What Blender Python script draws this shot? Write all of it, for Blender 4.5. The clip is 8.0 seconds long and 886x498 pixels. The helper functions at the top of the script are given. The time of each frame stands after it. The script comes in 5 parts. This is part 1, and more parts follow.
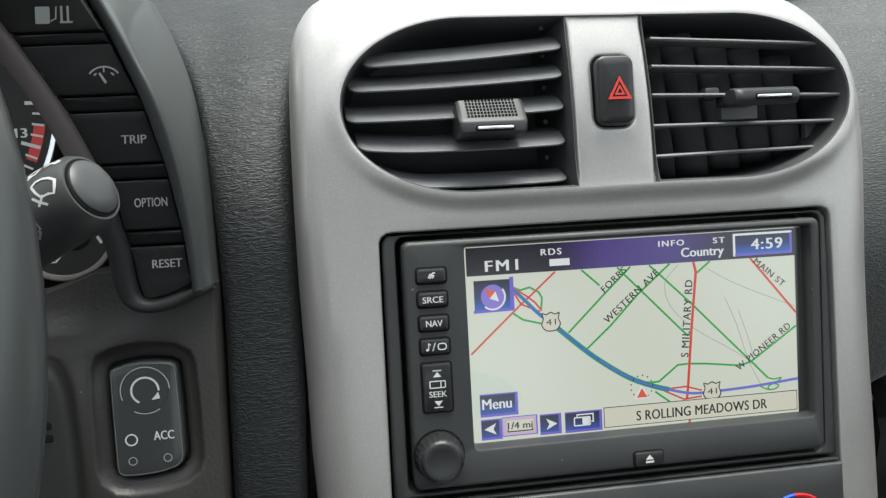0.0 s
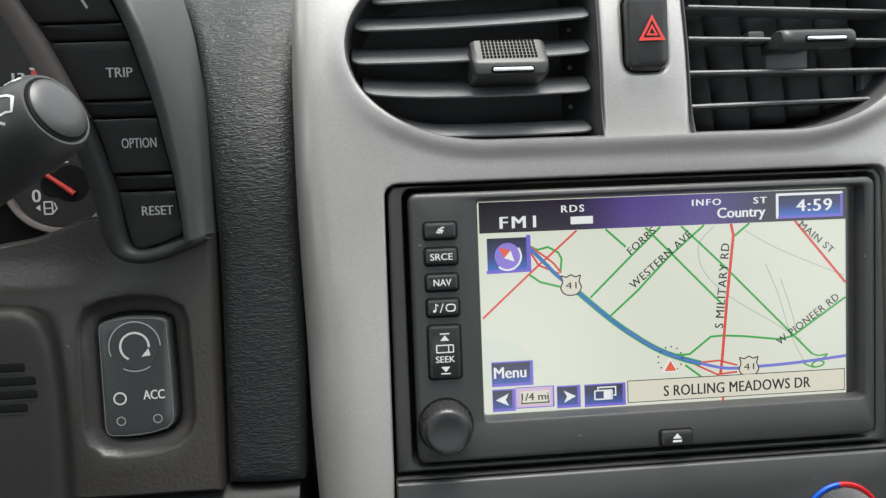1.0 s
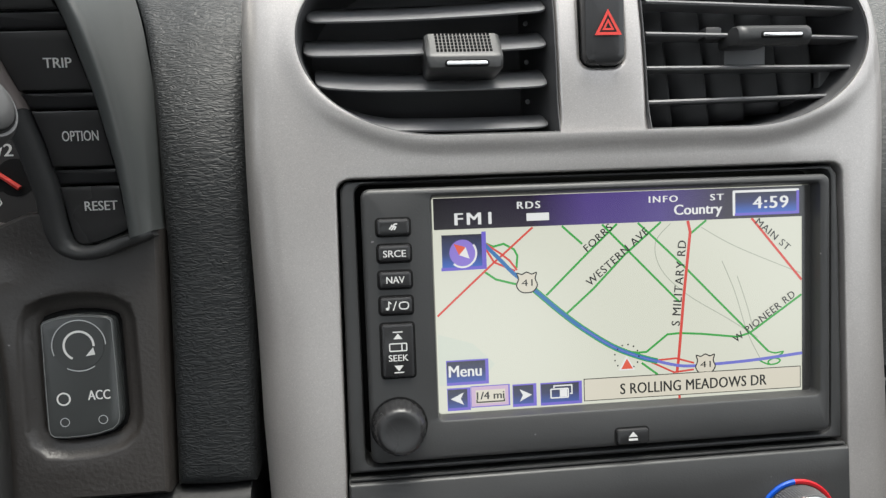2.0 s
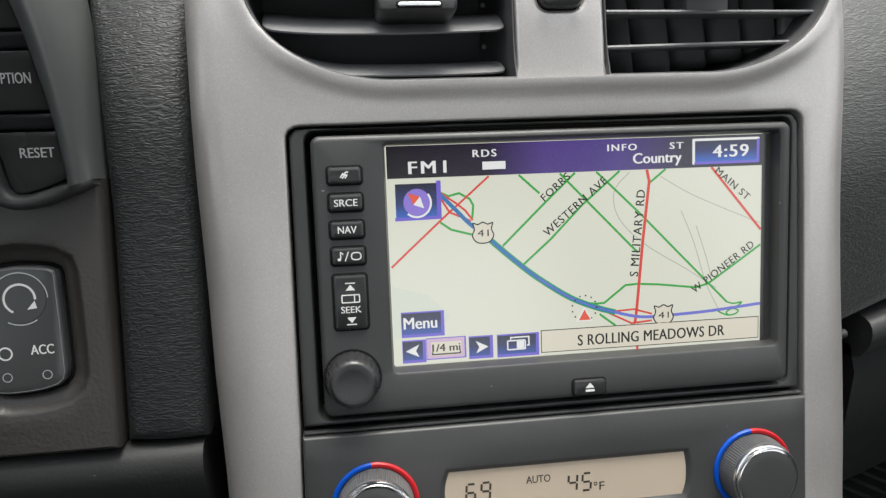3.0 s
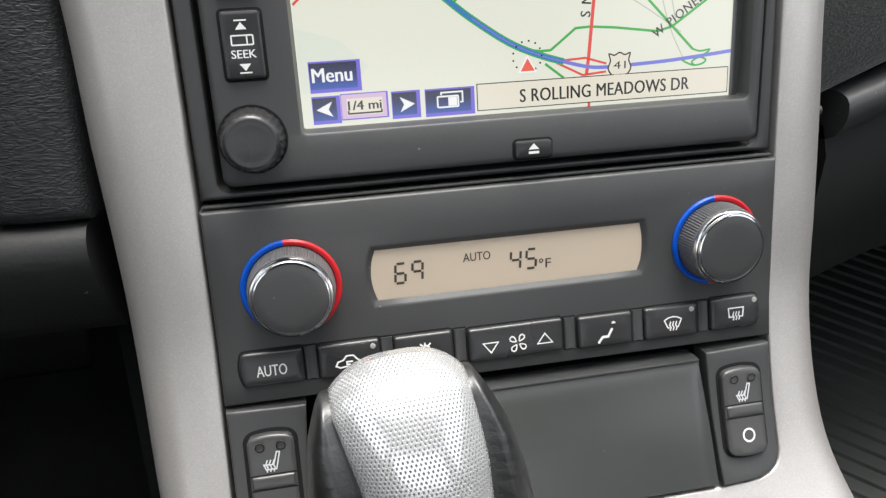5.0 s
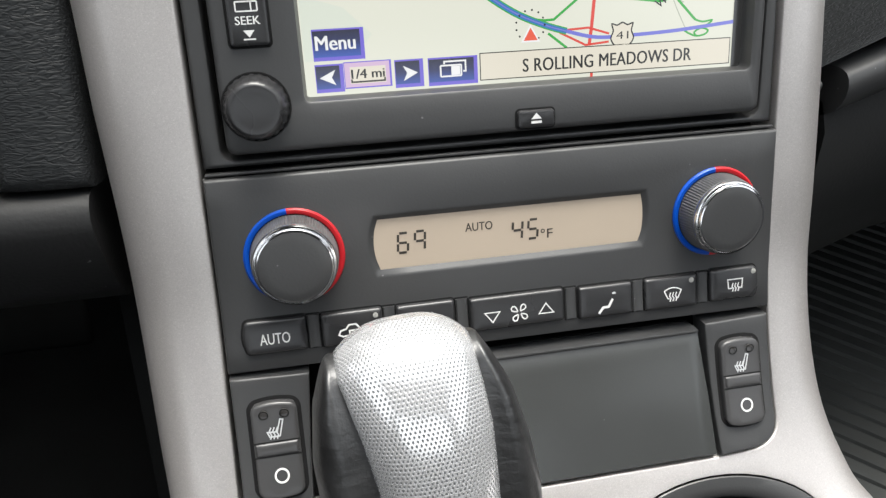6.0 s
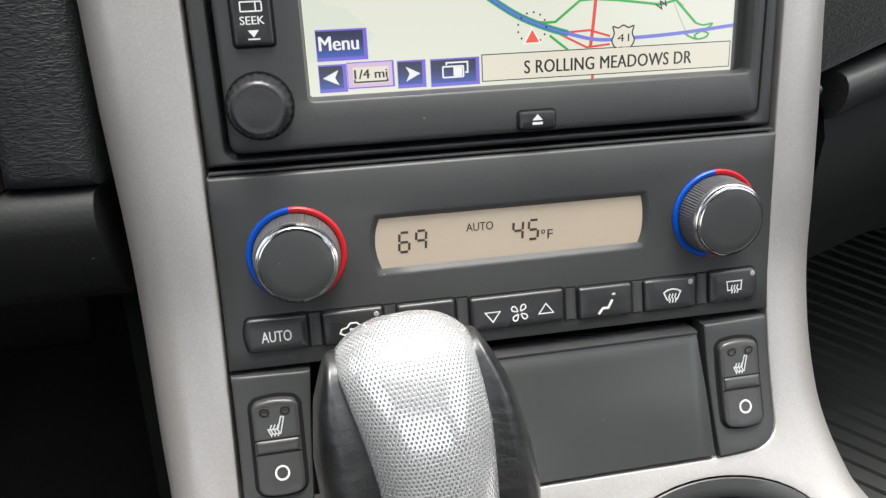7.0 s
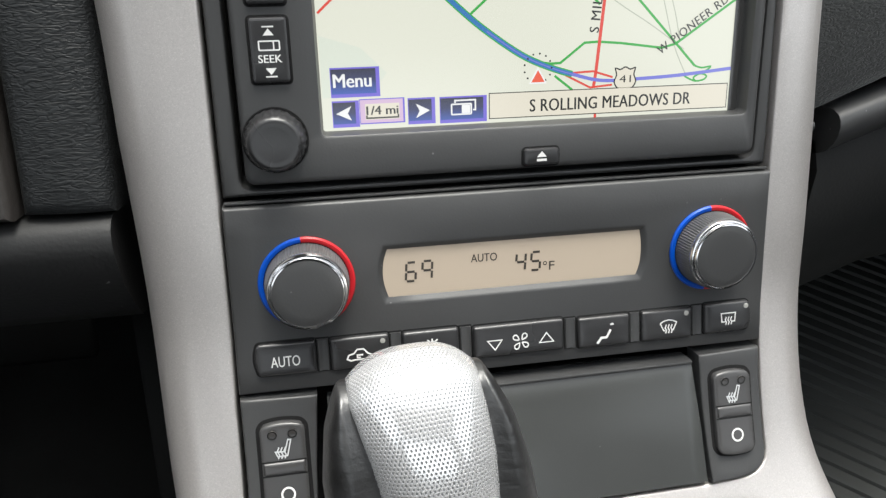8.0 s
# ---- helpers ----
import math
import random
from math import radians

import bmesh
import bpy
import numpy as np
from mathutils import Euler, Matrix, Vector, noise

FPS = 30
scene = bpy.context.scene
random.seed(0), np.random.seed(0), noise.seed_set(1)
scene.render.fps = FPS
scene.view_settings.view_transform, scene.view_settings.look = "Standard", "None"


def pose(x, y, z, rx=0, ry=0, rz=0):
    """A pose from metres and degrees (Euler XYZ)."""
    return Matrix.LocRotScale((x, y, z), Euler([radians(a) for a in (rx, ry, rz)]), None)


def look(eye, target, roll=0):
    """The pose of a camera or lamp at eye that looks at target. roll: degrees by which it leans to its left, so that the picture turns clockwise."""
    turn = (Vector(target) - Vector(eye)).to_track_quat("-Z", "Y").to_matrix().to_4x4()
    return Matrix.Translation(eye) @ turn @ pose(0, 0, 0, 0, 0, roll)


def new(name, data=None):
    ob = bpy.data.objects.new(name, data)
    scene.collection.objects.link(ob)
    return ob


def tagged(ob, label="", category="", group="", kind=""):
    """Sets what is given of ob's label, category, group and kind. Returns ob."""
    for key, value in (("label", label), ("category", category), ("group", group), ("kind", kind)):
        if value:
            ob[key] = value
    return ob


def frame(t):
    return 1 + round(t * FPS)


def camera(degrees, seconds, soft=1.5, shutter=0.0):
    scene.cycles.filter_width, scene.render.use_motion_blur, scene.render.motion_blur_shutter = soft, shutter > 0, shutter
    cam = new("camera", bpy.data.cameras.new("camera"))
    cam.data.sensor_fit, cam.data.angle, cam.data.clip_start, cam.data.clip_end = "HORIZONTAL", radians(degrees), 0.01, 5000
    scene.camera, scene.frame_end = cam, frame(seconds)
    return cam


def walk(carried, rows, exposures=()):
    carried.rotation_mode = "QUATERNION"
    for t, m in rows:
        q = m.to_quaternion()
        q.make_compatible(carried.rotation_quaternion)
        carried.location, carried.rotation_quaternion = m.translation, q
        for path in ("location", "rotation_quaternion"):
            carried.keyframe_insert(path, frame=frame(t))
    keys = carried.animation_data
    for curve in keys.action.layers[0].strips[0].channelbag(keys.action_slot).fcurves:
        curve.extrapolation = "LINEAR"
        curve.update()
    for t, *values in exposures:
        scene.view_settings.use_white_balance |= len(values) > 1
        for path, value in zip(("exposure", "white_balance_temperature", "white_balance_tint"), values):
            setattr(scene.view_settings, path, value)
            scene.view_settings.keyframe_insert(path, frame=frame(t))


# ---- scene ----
# All of the car is laid out in a frame that lies on the centre stack: x to the passenger side, y into the dashboard,
# z up along the stack, origin at the middle of the screen's lower edge. CAR leans that frame back to its true slope.
from mathutils import geometry

LEAN = 25.0
CAR = pose(0, 0, 0.62, -LEAN)

cam = camera(61.6, 8.0, soft=1.35)
EXPOSURES = [(0.0, 1.28, 6400, 1), (0.5, 1.42, 6450, 2), (1.0, 1.51, 6530, 4), (3.0, 1.46, 6650, 6), (3.5, 1.46, 6650, 6), (4.0, 1.50, 6650, 6), (4.5, 1.66, 6600, 7), (6.0, 1.70, 6600, 7), (8.0, 1.72, 6600, 6)]
PATH = [
    (0, (-0.11961, -0.28990, 0.09644), (0.0170, 0.6991, 0.0389), -3.14),
    (0.1, (-0.11567, -0.28640, 0.09591), (0.0202, 0.7025, 0.0357), -2.92),
    (0.2, (-0.11195, -0.28350, 0.09159), (0.0168, 0.7068, 0.0394), -2.64),
    (0.3, (-0.11029, -0.28093, 0.08857), (0.0103, 0.7102, 0.0335), -2.33),
    (0.5, (-0.10923, -0.27791, 0.08443), (-0.0039, 0.7150, 0.0294), -2.24),
    (1, (-0.10676, -0.26953, 0.08027), (-0.0239, 0.7250, 0.0164), -2.24),
    (1.5, (-0.10349, -0.26795, 0.08032), (-0.0135, 0.7260, 0.0174), -2.13),
    (2.8, (-0.08841, -0.26158, 0.07598), (0.0456, 0.7239, -0.0286), -2.09),
    (3, (-0.08753, -0.26172, 0.07316), (0.0463, 0.7225, -0.0428), -2.13),
    (3.5, (-0.08149, -0.25551, 0.06133), (0.0580, 0.7221, -0.0963), -2.81),
    (3.7, (-0.08155, -0.25082, 0.05604), (0.0738, 0.7181, -0.1363), -2.83),
    (4, (-0.07473, -0.23952, 0.03840), (0.0791, 0.7159, -0.2135), -2.97),
    (4.5, (-0.06984, -0.23245, 0.03059), (0.0888, 0.7146, -0.2487), -3.40),
    (6, (-0.07355, -0.23445, 0.02429), (0.0936, 0.7021, -0.2837), -3.17),
    (6.5, (-0.07459, -0.23726, 0.02617), (0.0855, 0.7016, -0.2786), -3.20),
    (7, (-0.07385, -0.23658, 0.02331), (0.0920, 0.7021, -0.2788), -2.80),
    (7.5, (-0.07585, -0.24165, 0.02995), (0.0956, 0.6978, -0.2668), -2.16),
    (8, (-0.07886, -0.24155, 0.03251), (0.0978, 0.6990, -0.2575), -1.63),
]
walk(cam, [(t, CAR @ look(eye, target, roll)) for t, eye, target, roll in PATH], EXPOSURES)

# ---- daylight ----
world = bpy.data.worlds.new("overcast_sky")
scene.world = world
world.use_nodes = True
wn, wl = world.node_tree.nodes, world.node_tree.links
sky = wn.new("ShaderNodeTexSky")
sky.sky_type, sky.sun_disc = "NISHITA", False
sky.sun_elevation, sky.sun_rotation = radians(79), radians(30)
sky.air_density, sky.dust_density = 1.0, 4.0
pale = wn.new("ShaderNodeHueSaturation")
pale.inputs["Saturation"].default_value = 0.25
wl.new(sky.outputs[0], pale.inputs["Color"])
wl.new(pale.outputs[0], wn["Background"].inputs["Color"])
wn["Background"].inputs["Strength"].default_value = 0.15

SUN_FROM = Vector((0.20, 0.35, 2.0))
sun_data = bpy.data.lights.new("sun", "SUN")
sun_data.energy, sun_data.angle, sun_data.color = 1.3, radians(36), (1.0, 0.97, 0.93)
sun = new("sun", sun_data)
sun.matrix_world = look(SUN_FROM, (0, 0, 0))

# ---- materials ----
def shader(name):
    m = bpy.data.materials.new(name)
    m.use_nodes = True
    return m, m.node_tree.nodes, m.node_tree.links, m.node_tree.nodes["Principled BSDF"]


def mapped(nodes, links, scale):
    """Object coordinates, scaled per axis."""
    co, mp = nodes.new("ShaderNodeTexCoord"), nodes.new("ShaderNodeMapping")
    mp.inputs["Scale"].default_value = scale
    links.new(co.outputs["Object"], mp.inputs["Vector"])
    return mp.outputs["Vector"]


def noise_node(nodes, links, vec, scale, detail=3.0):
    n = nodes.new("ShaderNodeTexNoise")
    n.inputs["Scale"].default_value, n.inputs["Detail"].default_value = scale, detail
    links.new(vec, n.inputs["Vector"])
    return n.outputs["Fac"]


def ramp(nodes, links, fac, stops):
    r = nodes.new("ShaderNodeValToRGB")
    while len(r.color_ramp.elements) < len(stops):
        r.color_ramp.elements.new(0.5)
    for e, (at, c) in zip(r.color_ramp.elements, stops):
        e.position, e.color = at, (*c, 1) if len(c) == 3 else c
    links.new(fac, r.inputs["Fac"])
    return r.outputs["Color"]


def shade(c, k):
    return tuple(min(1.0, v * k) for v in c)


def plastic(name, color, rough, grain=900.0, relief=0.12, vary=0.10, metal=0.0, coat=0.0, specks=True, spec=0.5):
    """Moulded trim: a fine grain in relief, dull patches from handling, and a little dust."""
    m, n, l, b = shader(name)
    v = mapped(n, l, (1, 1, 1))
    broad = noise_node(n, l, v, 14.0, 4.0)
    fine = noise_node(n, l, v, grain, 2.0)
    col = ramp(n, l, broad, [(0.3, shade(color, 1 - vary)), (0.7, shade(color, 1 + vary))])
    if specks:
        dust = noise_node(n, l, v, 420.0, 1.0)
        mask = ramp(n, l, dust, [(0.80, (0, 0, 0)), (0.83, (1, 1, 1))])
        mix = n.new("ShaderNodeMixRGB")
        l.new(mask, mix.inputs["Fac"])
        l.new(col, mix.inputs["Color1"])
        mix.inputs["Color2"].default_value = (*[min(1, c + 0.12) for c in color], 1)
        col = mix.outputs["Color"]
    l.new(col, b.inputs["Base Color"])
    r = ramp(n, l, broad, [(0.25, (rough * 0.85,) * 3), (0.75, (min(1, rough * 1.15),) * 3)])
    l.new(r, b.inputs["Roughness"])
    bump = n.new("ShaderNodeBump")
    bump.inputs["Strength"].default_value, bump.inputs["Distance"].default_value = relief, 0.0004
    l.new(fine, bump.inputs["Height"])
    l.new(bump.outputs["Normal"], b.inputs["Normal"])
    b.inputs["Metallic"].default_value, b.inputs["Coat Weight"].default_value = metal, coat
    b.inputs["Specular IOR Level"].default_value = spec
    return m


def hide(name, color, rough, scale, relief, sheen=0.0, spec=0.4):
    """Grained skin: small uneven pebbles, a little wider than high, parted by fine wandering creases."""
    m, n, l, b = shader(name)
    v = mapped(n, l, (0.32, 1, 1.0))

    def creases(k, detail, bent, width):
        t = n.new("ShaderNodeTexNoise")
        t.inputs["Scale"].default_value, t.inputs["Detail"].default_value, t.inputs["Distortion"].default_value = scale * k, detail, bent
        l.new(v, t.inputs["Vector"])
        return ramp(n, l, t.outputs["Fac"], [(0.49 - width, (1, 1, 1)), (0.49 - width * 0.3, (0.35, 0.35, 0.35)), (0.49, (0, 0, 0)), (0.49 + width * 0.3, (0.35, 0.35, 0.35)), (0.49 + width, (1, 1, 1))])

    mix = n.new("ShaderNodeMixRGB")
    mix.blend_type = "MULTIPLY"
    mix.inputs["Fac"].default_value = 0.4
    l.new(creases(1.0, 1.0, 0.5, 0.17), mix.inputs["Color1"])
    l.new(creases(0.55, 0.0, 0.8, 0.12), mix.inputs["Color2"])
    swell = noise_node(n, l, v, scale * 0.12, 2.0)
    # crease shade put into the colour: darker in creases, paler on pebbles
    l.new(ramp(n, l, mix.outputs["Color"], [(0.0, shade(color, 0.75)), (0.5, color), (1.0, shade(color, 1.12))]), b.inputs["Base Color"])
    l.new(ramp(n, l, swell, [(0.3, (rough * 0.88,) * 3), (0.7, (rough * 1.1,) * 3)]), b.inputs["Roughness"])
    b.inputs["Sheen Weight"].default_value, b.inputs["Sheen Roughness"].default_value = sheen, 0.4
    b.inputs["Specular IOR Level"].default_value = spec
    bump = n.new("ShaderNodeBump")
    bump.inputs["Strength"].default_value, bump.inputs["Distance"].default_value = relief, 0.0005
    l.new(mix.outputs["Color"], bump.inputs["Height"])
    l.new(bump.outputs["Normal"], b.inputs["Normal"])
    return m


LIT = 0.33  # what the display gives off


def lit(name, color, strength=1.0, gloss=0.2):
    """A patch of a lit display: it gives off its colour, and its front is smooth."""
    m, n, l, b = shader(name)
    b.inputs["Base Color"].default_value = (0.02, 0.02, 0.02, 1)
    b.inputs["Roughness"].default_value, b.inputs["Specular IOR Level"].default_value = gloss, 0.9
    b.inputs["Emission Color"].default_value = (*color, 1)
    b.inputs["Emission Strength"].default_value = strength * LIT
    return m


def lit_across(name, stops, axis, low, high, strength=1.0):
    """A display patch whose own colour runs over along one axis from low to high (metres)."""
    m, n, l, b = shader(name)
    co, sep, rng = n.new("ShaderNodeTexCoord"), n.new("ShaderNodeSeparateXYZ"), n.new("ShaderNodeMapRange")
    l.new(co.outputs["Object"], sep.inputs[0])
    l.new(sep.outputs[axis], rng.inputs["Value"])
    rng.inputs["From Min"].default_value, rng.inputs["From Max"].default_value = low, high
    l.new(ramp(n, l, rng.outputs[0], stops), b.inputs["Emission Color"])
    b.inputs["Base Color"].default_value = (0.02, 0.02, 0.02, 1)
    b.inputs["Roughness"].default_value = 0.2
    b.inputs["Specular IOR Level"].default_value = 0.9
    b.inputs["Emission Strength"].default_value = strength * LIT
    return m


def flake_paint(name, color, rough, metal):
    """Satin metallic paint: fine bright and dark flakes over a broad, faintly clouded coat."""
    m, n, l, b = shader(name)
    v = mapped(n, l, (1, 1, 1))
    cell = n.new("ShaderNodeTexVoronoi")
    cell.inputs["Scale"].default_value = 3600.0
    l.new(v, cell.inputs["Vector"])
    sep = n.new("ShaderNodeSeparateColor")
    l.new(cell.outputs["Color"], sep.inputs[0])
    broad = noise_node(n, l, v, 22.0, 4.0)
    flakes = ramp(n, l, sep.outputs[0], [(0.0, shade(color, 0.90)), (0.5, color), (0.9, shade(color, 1.03)), (1.0, shade(color, 1.16))])
    cloud = ramp(n, l, broad, [(0.3, (0.93, 0.93, 0.93)), (0.7, (1, 1, 1))])
    mix = n.new("ShaderNodeMixRGB")
    mix.blend_type = "MULTIPLY"
    mix.inputs["Fac"].default_value = 1.0
    l.new(flakes, mix.inputs["Color1"])
    l.new(cloud, mix.inputs["Color2"])
    l.new(mix.outputs["Color"], b.inputs["Base Color"])
    l.new(ramp(n, l, broad, [(0.25, (rough * 0.9,) * 3), (0.75, (rough * 1.1,) * 3)]), b.inputs["Roughness"])
    bump = n.new("ShaderNodeBump")
    bump.inputs["Strength"].default_value, bump.inputs["Distance"].default_value = 0.04, 0.0002
    l.new(sep.outputs[1], bump.inputs["Height"])
    l.new(bump.outputs["Normal"], b.inputs["Normal"])
    b.inputs["Metallic"].default_value = metal
    return m


SILVER = flake_paint("satin_silver_paint", (0.512, 0.488, 0.474), 0.38, 0.68)
# lifted, brownish tone that carries light and reflection in its colour
HOODM = plastic("reflected_brown_grey", (0.16, 0.138, 0.131), 0.36, 1200.0, 0.12, 0.08, specks=False)
GLOVE = plastic("black_glove_box_skin", (0.013, 0.0135, 0.0135), 0.6, 600.0, 0.3, 0.1, specks=False, spec=0.25)
KNEE = plastic("black_knee_padding", (0.017, 0.0172, 0.0175), 0.55, 600.0, 0.35, 0.12, spec=0.35)
CHARCOAL = plastic("charcoal_satin_plastic", (0.036, 0.0365, 0.0372), 0.42, 1300.0, 0.10, 0.08)
BUTTON = plastic("black_button_plastic", (0.022, 0.022, 0.023), 0.28, 1300.0, 0.08, 0.08, specks=False, spec=0.5)
PODKEY = plastic("black_satin_keys", (0.042, 0.0415, 0.042), 0.26, 1300.0, 0.05, 0.08, specks=False, spec=0.5)
PODGREY = plastic("grey_satin_pod", (0.072, 0.077, 0.076), 0.34, 1500.0, 0.08, 0.06, coat=0.5, spec=0.5)
RIM = plastic("smooth_wheel_leather", (0.050, 0.053, 0.053), 0.32, 500.0, 0.15, 0.08, specks=False)
STALKM = plastic("black_stalk_plastic", (0.056, 0.056, 0.057), 0.42, 900.0, 0.12, 0.08, specks=False)
BLACK = plastic("black_grained_plastic", (0.023, 0.022, 0.0212), 0.58, 700.0, 0.30, 0.12)
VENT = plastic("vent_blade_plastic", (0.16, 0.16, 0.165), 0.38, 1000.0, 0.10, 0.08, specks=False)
# duct colour lifted well above black, to hold veiling glare in the openings
DUCT = plastic("veil_lifted_duct", (0.065, 0.065, 0.068), 0.6, 900.0, 0.1, 0.1, specks=False)
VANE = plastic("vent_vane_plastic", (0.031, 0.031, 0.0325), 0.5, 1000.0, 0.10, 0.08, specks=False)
# near-black that mostly stands for the shade in gaps, wells and grooves
PIT = plastic("matt_black_and_recess_shade", (0.009, 0.009, 0.0093), 0.8, 500.0, 0.1, 0.1, specks=False, spec=0.12)
WARM = plastic("brown_black_grained_plastic", (0.031, 0.0275, 0.0252), 0.37, 620.0, 0.45, 0.14, spec=0.65)
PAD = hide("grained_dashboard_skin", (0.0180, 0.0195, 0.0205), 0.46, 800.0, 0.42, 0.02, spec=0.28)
# the same skin set paler, for the daylight on the passenger side
PAD_FAR = hide("lit_side_dashboard_skin", (0.033, 0.035, 0.0345), 0.48, 700.0, 0.4, 0.30)


def creased_leather():
    """Smooth glossy leather with shallow creases that run across the grip."""
    m, n, l, b = shader("black_leather")
    v = mapped(n, l, (1, 1, 3.0))
    fold = noise_node(n, l, v, 75.0, 5.0)
    grain = noise_node(n, l, mapped(n, l, (1, 1, 1)), 900.0, 2.0)
    add = n.new("ShaderNodeMath")
    add.operation = "MULTIPLY_ADD"
    l.new(grain, add.inputs[0])
    add.inputs[1].default_value = 0.22
    l.new(fold, add.inputs[2])
    # low folds also get a darker colour, as shade
    l.new(ramp(n, l, fold, [(0.3, (0.009, 0.009, 0.009)), (0.7, (0.016, 0.016, 0.0165))]), b.inputs["Base Color"])
    l.new(ramp(n, l, fold, [(0.3, (0.32, 0.32, 0.32)), (0.7, (0.46, 0.46, 0.46))]), b.inputs["Roughness"])
    b.inputs["Specular IOR Level"].default_value, b.inputs["Coat Weight"].default_value, b.inputs["Coat Roughness"].default_value = 0.9, 0.3, 0.3
    bump = n.new("ShaderNodeBump")
    bump.inputs["Strength"].default_value, bump.inputs["Distance"].default_value = 0.3, 0.0018
    l.new(add.outputs[0], bump.inputs["Height"])
    l.new(bump.outputs["Normal"], b.inputs["Normal"])
    return m


LEATHER = creased_leather()
LIDM = plastic("dark_satin_lid", (0.041, 0.043, 0.0425), 0.24, 1600.0, 0.05, 0.08)
CARPET = plastic("dark_carpet", (0.006, 0.0063, 0.0063), 0.95, 350.0, 1.0, 0.3, specks=False, spec=0.05)
RUBBER = plastic("ribbed_rubber", (0.030, 0.033, 0.032), 0.6, 500.0, 0.3, 0.2, specks=False)
WHITE = plastic("white_print", (0.62, 0.62, 0.61), 0.5, 2000.0, 0.0, 0.04, specks=False)
DIMWHITE = plastic("grey_print", (0.40, 0.41, 0.42), 0.5, 2000.0, 0.0, 0.04, specks=False)
REDP = plastic("red_print", (0.62, 0.045, 0.035), 0.45, 2000.0, 0.0, 0.05, specks=False)
ARC_RED = plastic("red_ring_strip", (0.42, 0.014, 0.020), 0.3, 2000.0, 0.0, 0.05, specks=False, spec=0.25)
BLUEP = plastic("blue_print", (0.001, 0.062, 0.40), 0.3, 2000.0, 0.0, 0.05, specks=False, spec=0.25)
LAMP = plastic("unlit_lamp_lens", (0.33, 0.33, 0.31), 0.25, 2000.0, 0.0, 0.05, specks=False)
DARKLENS = plastic("dark_lamp_lens", (0.05, 0.047, 0.045), 0.45, 2000.0, 0.0, 0.05, specks=False)
KNURL = plastic("ribbed_knob_plastic", (0.085, 0.085, 0.087), 0.4, 1300.0, 0.05, 0.06, specks=False)
CHROME = plastic("chrome", (0.86, 0.86, 0.87), 0.13, 2000.0, 0.0, 0.02, metal=1.0, specks=False)
LCD = plastic("tan_lcd", (0.40, 0.335, 0.265), 0.6, 2000.0, 0.0, 0.02, specks=False, spec=0.2)
SEGMENT = plastic("lcd_segment", (0.035, 0.030, 0.025), 0.4, 2000.0, 0.0, 0.03, specks=False)
DIAL = plastic("dial_face", (0.011, 0.009, 0.0085), 0.6, 2000.0, 0.05, 0.1, specks=False)
SHELL = plastic("cabin_lining", (0.06, 0.06, 0.062), 0.8, 300.0, 0.3, 0.15, specks=False)
PADEDGE = plastic("pale_edge_plastic", (0.16, 0.165, 0.165), 0.3, 2000.0, 0.0, 0.05, specks=False)
TILEGREY = plastic("start_pad_plastic", (0.046, 0.049, 0.049), 0.2, 2000.0, 0.02, 0.06, specks=False)


def embossed_metal():
    """Bright brushed insert of the shift knob with staggered pits, their shade painted dark; laid out by the insert's
    own surface map (1 unit = 1 mm).
    """
    m, n, l, b = shader("embossed_metal")
    uv, sep = n.new("ShaderNodeTexCoord"), n.new("ShaderNodeSeparateXYZ")
    l.new(uv.outputs["UV"], sep.inputs[0])

    def calc(op, a, c=None):
        k = n.new("ShaderNodeMath")
        k.operation = op
        for i, q in enumerate((a, c)):
            if q is None:
                continue
            if isinstance(q, (int, float)):
                k.inputs[i].default_value = q
            else:
                l.new(q, k.inputs[i])
        return k.outputs[0]

    pitch = 1.16
    u, v = calc("DIVIDE", sep.outputs[0], pitch), calc("DIVIDE", sep.outputs[1], pitch)
    row = calc("FLOOR", v)
    shift = calc("MULTIPLY", calc("MODULO", row, 2.0), 0.5)
    fu = calc("ABSOLUTE", calc("SUBTRACT", calc("FRACT", calc("ADD", calc("ADD", u, shift), 200.0)), 0.5))
    fv = calc("ABSOLUTE", calc("SUBTRACT", calc("FRACT", calc("ADD", v, 200.0)), 0.5))
    d = calc("SQRT", calc("ADD", calc("POWER", calc("MULTIPLY", fu, 1.4), 2.0), calc("POWER", fv, 2.0)))
    # each pit is coloured dark to stand for the shade inside it
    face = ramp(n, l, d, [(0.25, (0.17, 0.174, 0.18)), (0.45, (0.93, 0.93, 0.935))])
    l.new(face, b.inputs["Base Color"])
    high = ramp(n, l, d, [(0.22, (0, 0, 0)), (0.42, (1, 1, 1))])
    bump = n.new("ShaderNodeBump")
    bump.inputs["Strength"].default_value, bump.inputs["Distance"].default_value = 0.35, 0.0003
    l.new(high, bump.inputs["Height"])
    l.new(bump.outputs["Normal"], b.inputs["Normal"])
    b.inputs["Metallic"].default_value = 0.70
    l.new(ramp(n, l, d, [(0.24, (0.5, 0.5, 0.5)), (0.44, (0.19, 0.19, 0.19))]), b.inputs["Roughness"])
    return m


EMBOSSED = embossed_metal()
MAP_BG = lit("map_ground", (0.70, 0.705, 0.62))
MAP_PALE = lit("map_water", (0.645, 0.685, 0.61))
GREEN = lit("map_green_road", (0.035, 0.36, 0.055))
RED = lit("map_red_road", (0.66, 0.055, 0.04))
ROUTE = lit("map_route", (0.030, 0.17, 0.44))
VIOLET = lit("map_highway", (0.16, 0.17, 0.62))
FAINT = lit("map_faint_line", (0.42, 0.45, 0.38))
INK = lit("map_ink", (0.02, 0.02, 0.02), 0.5)
PAPER = lit("caption_ground", (0.70, 0.655, 0.56))
GLOW = lit("display_white", (0.80, 0.80, 0.82))
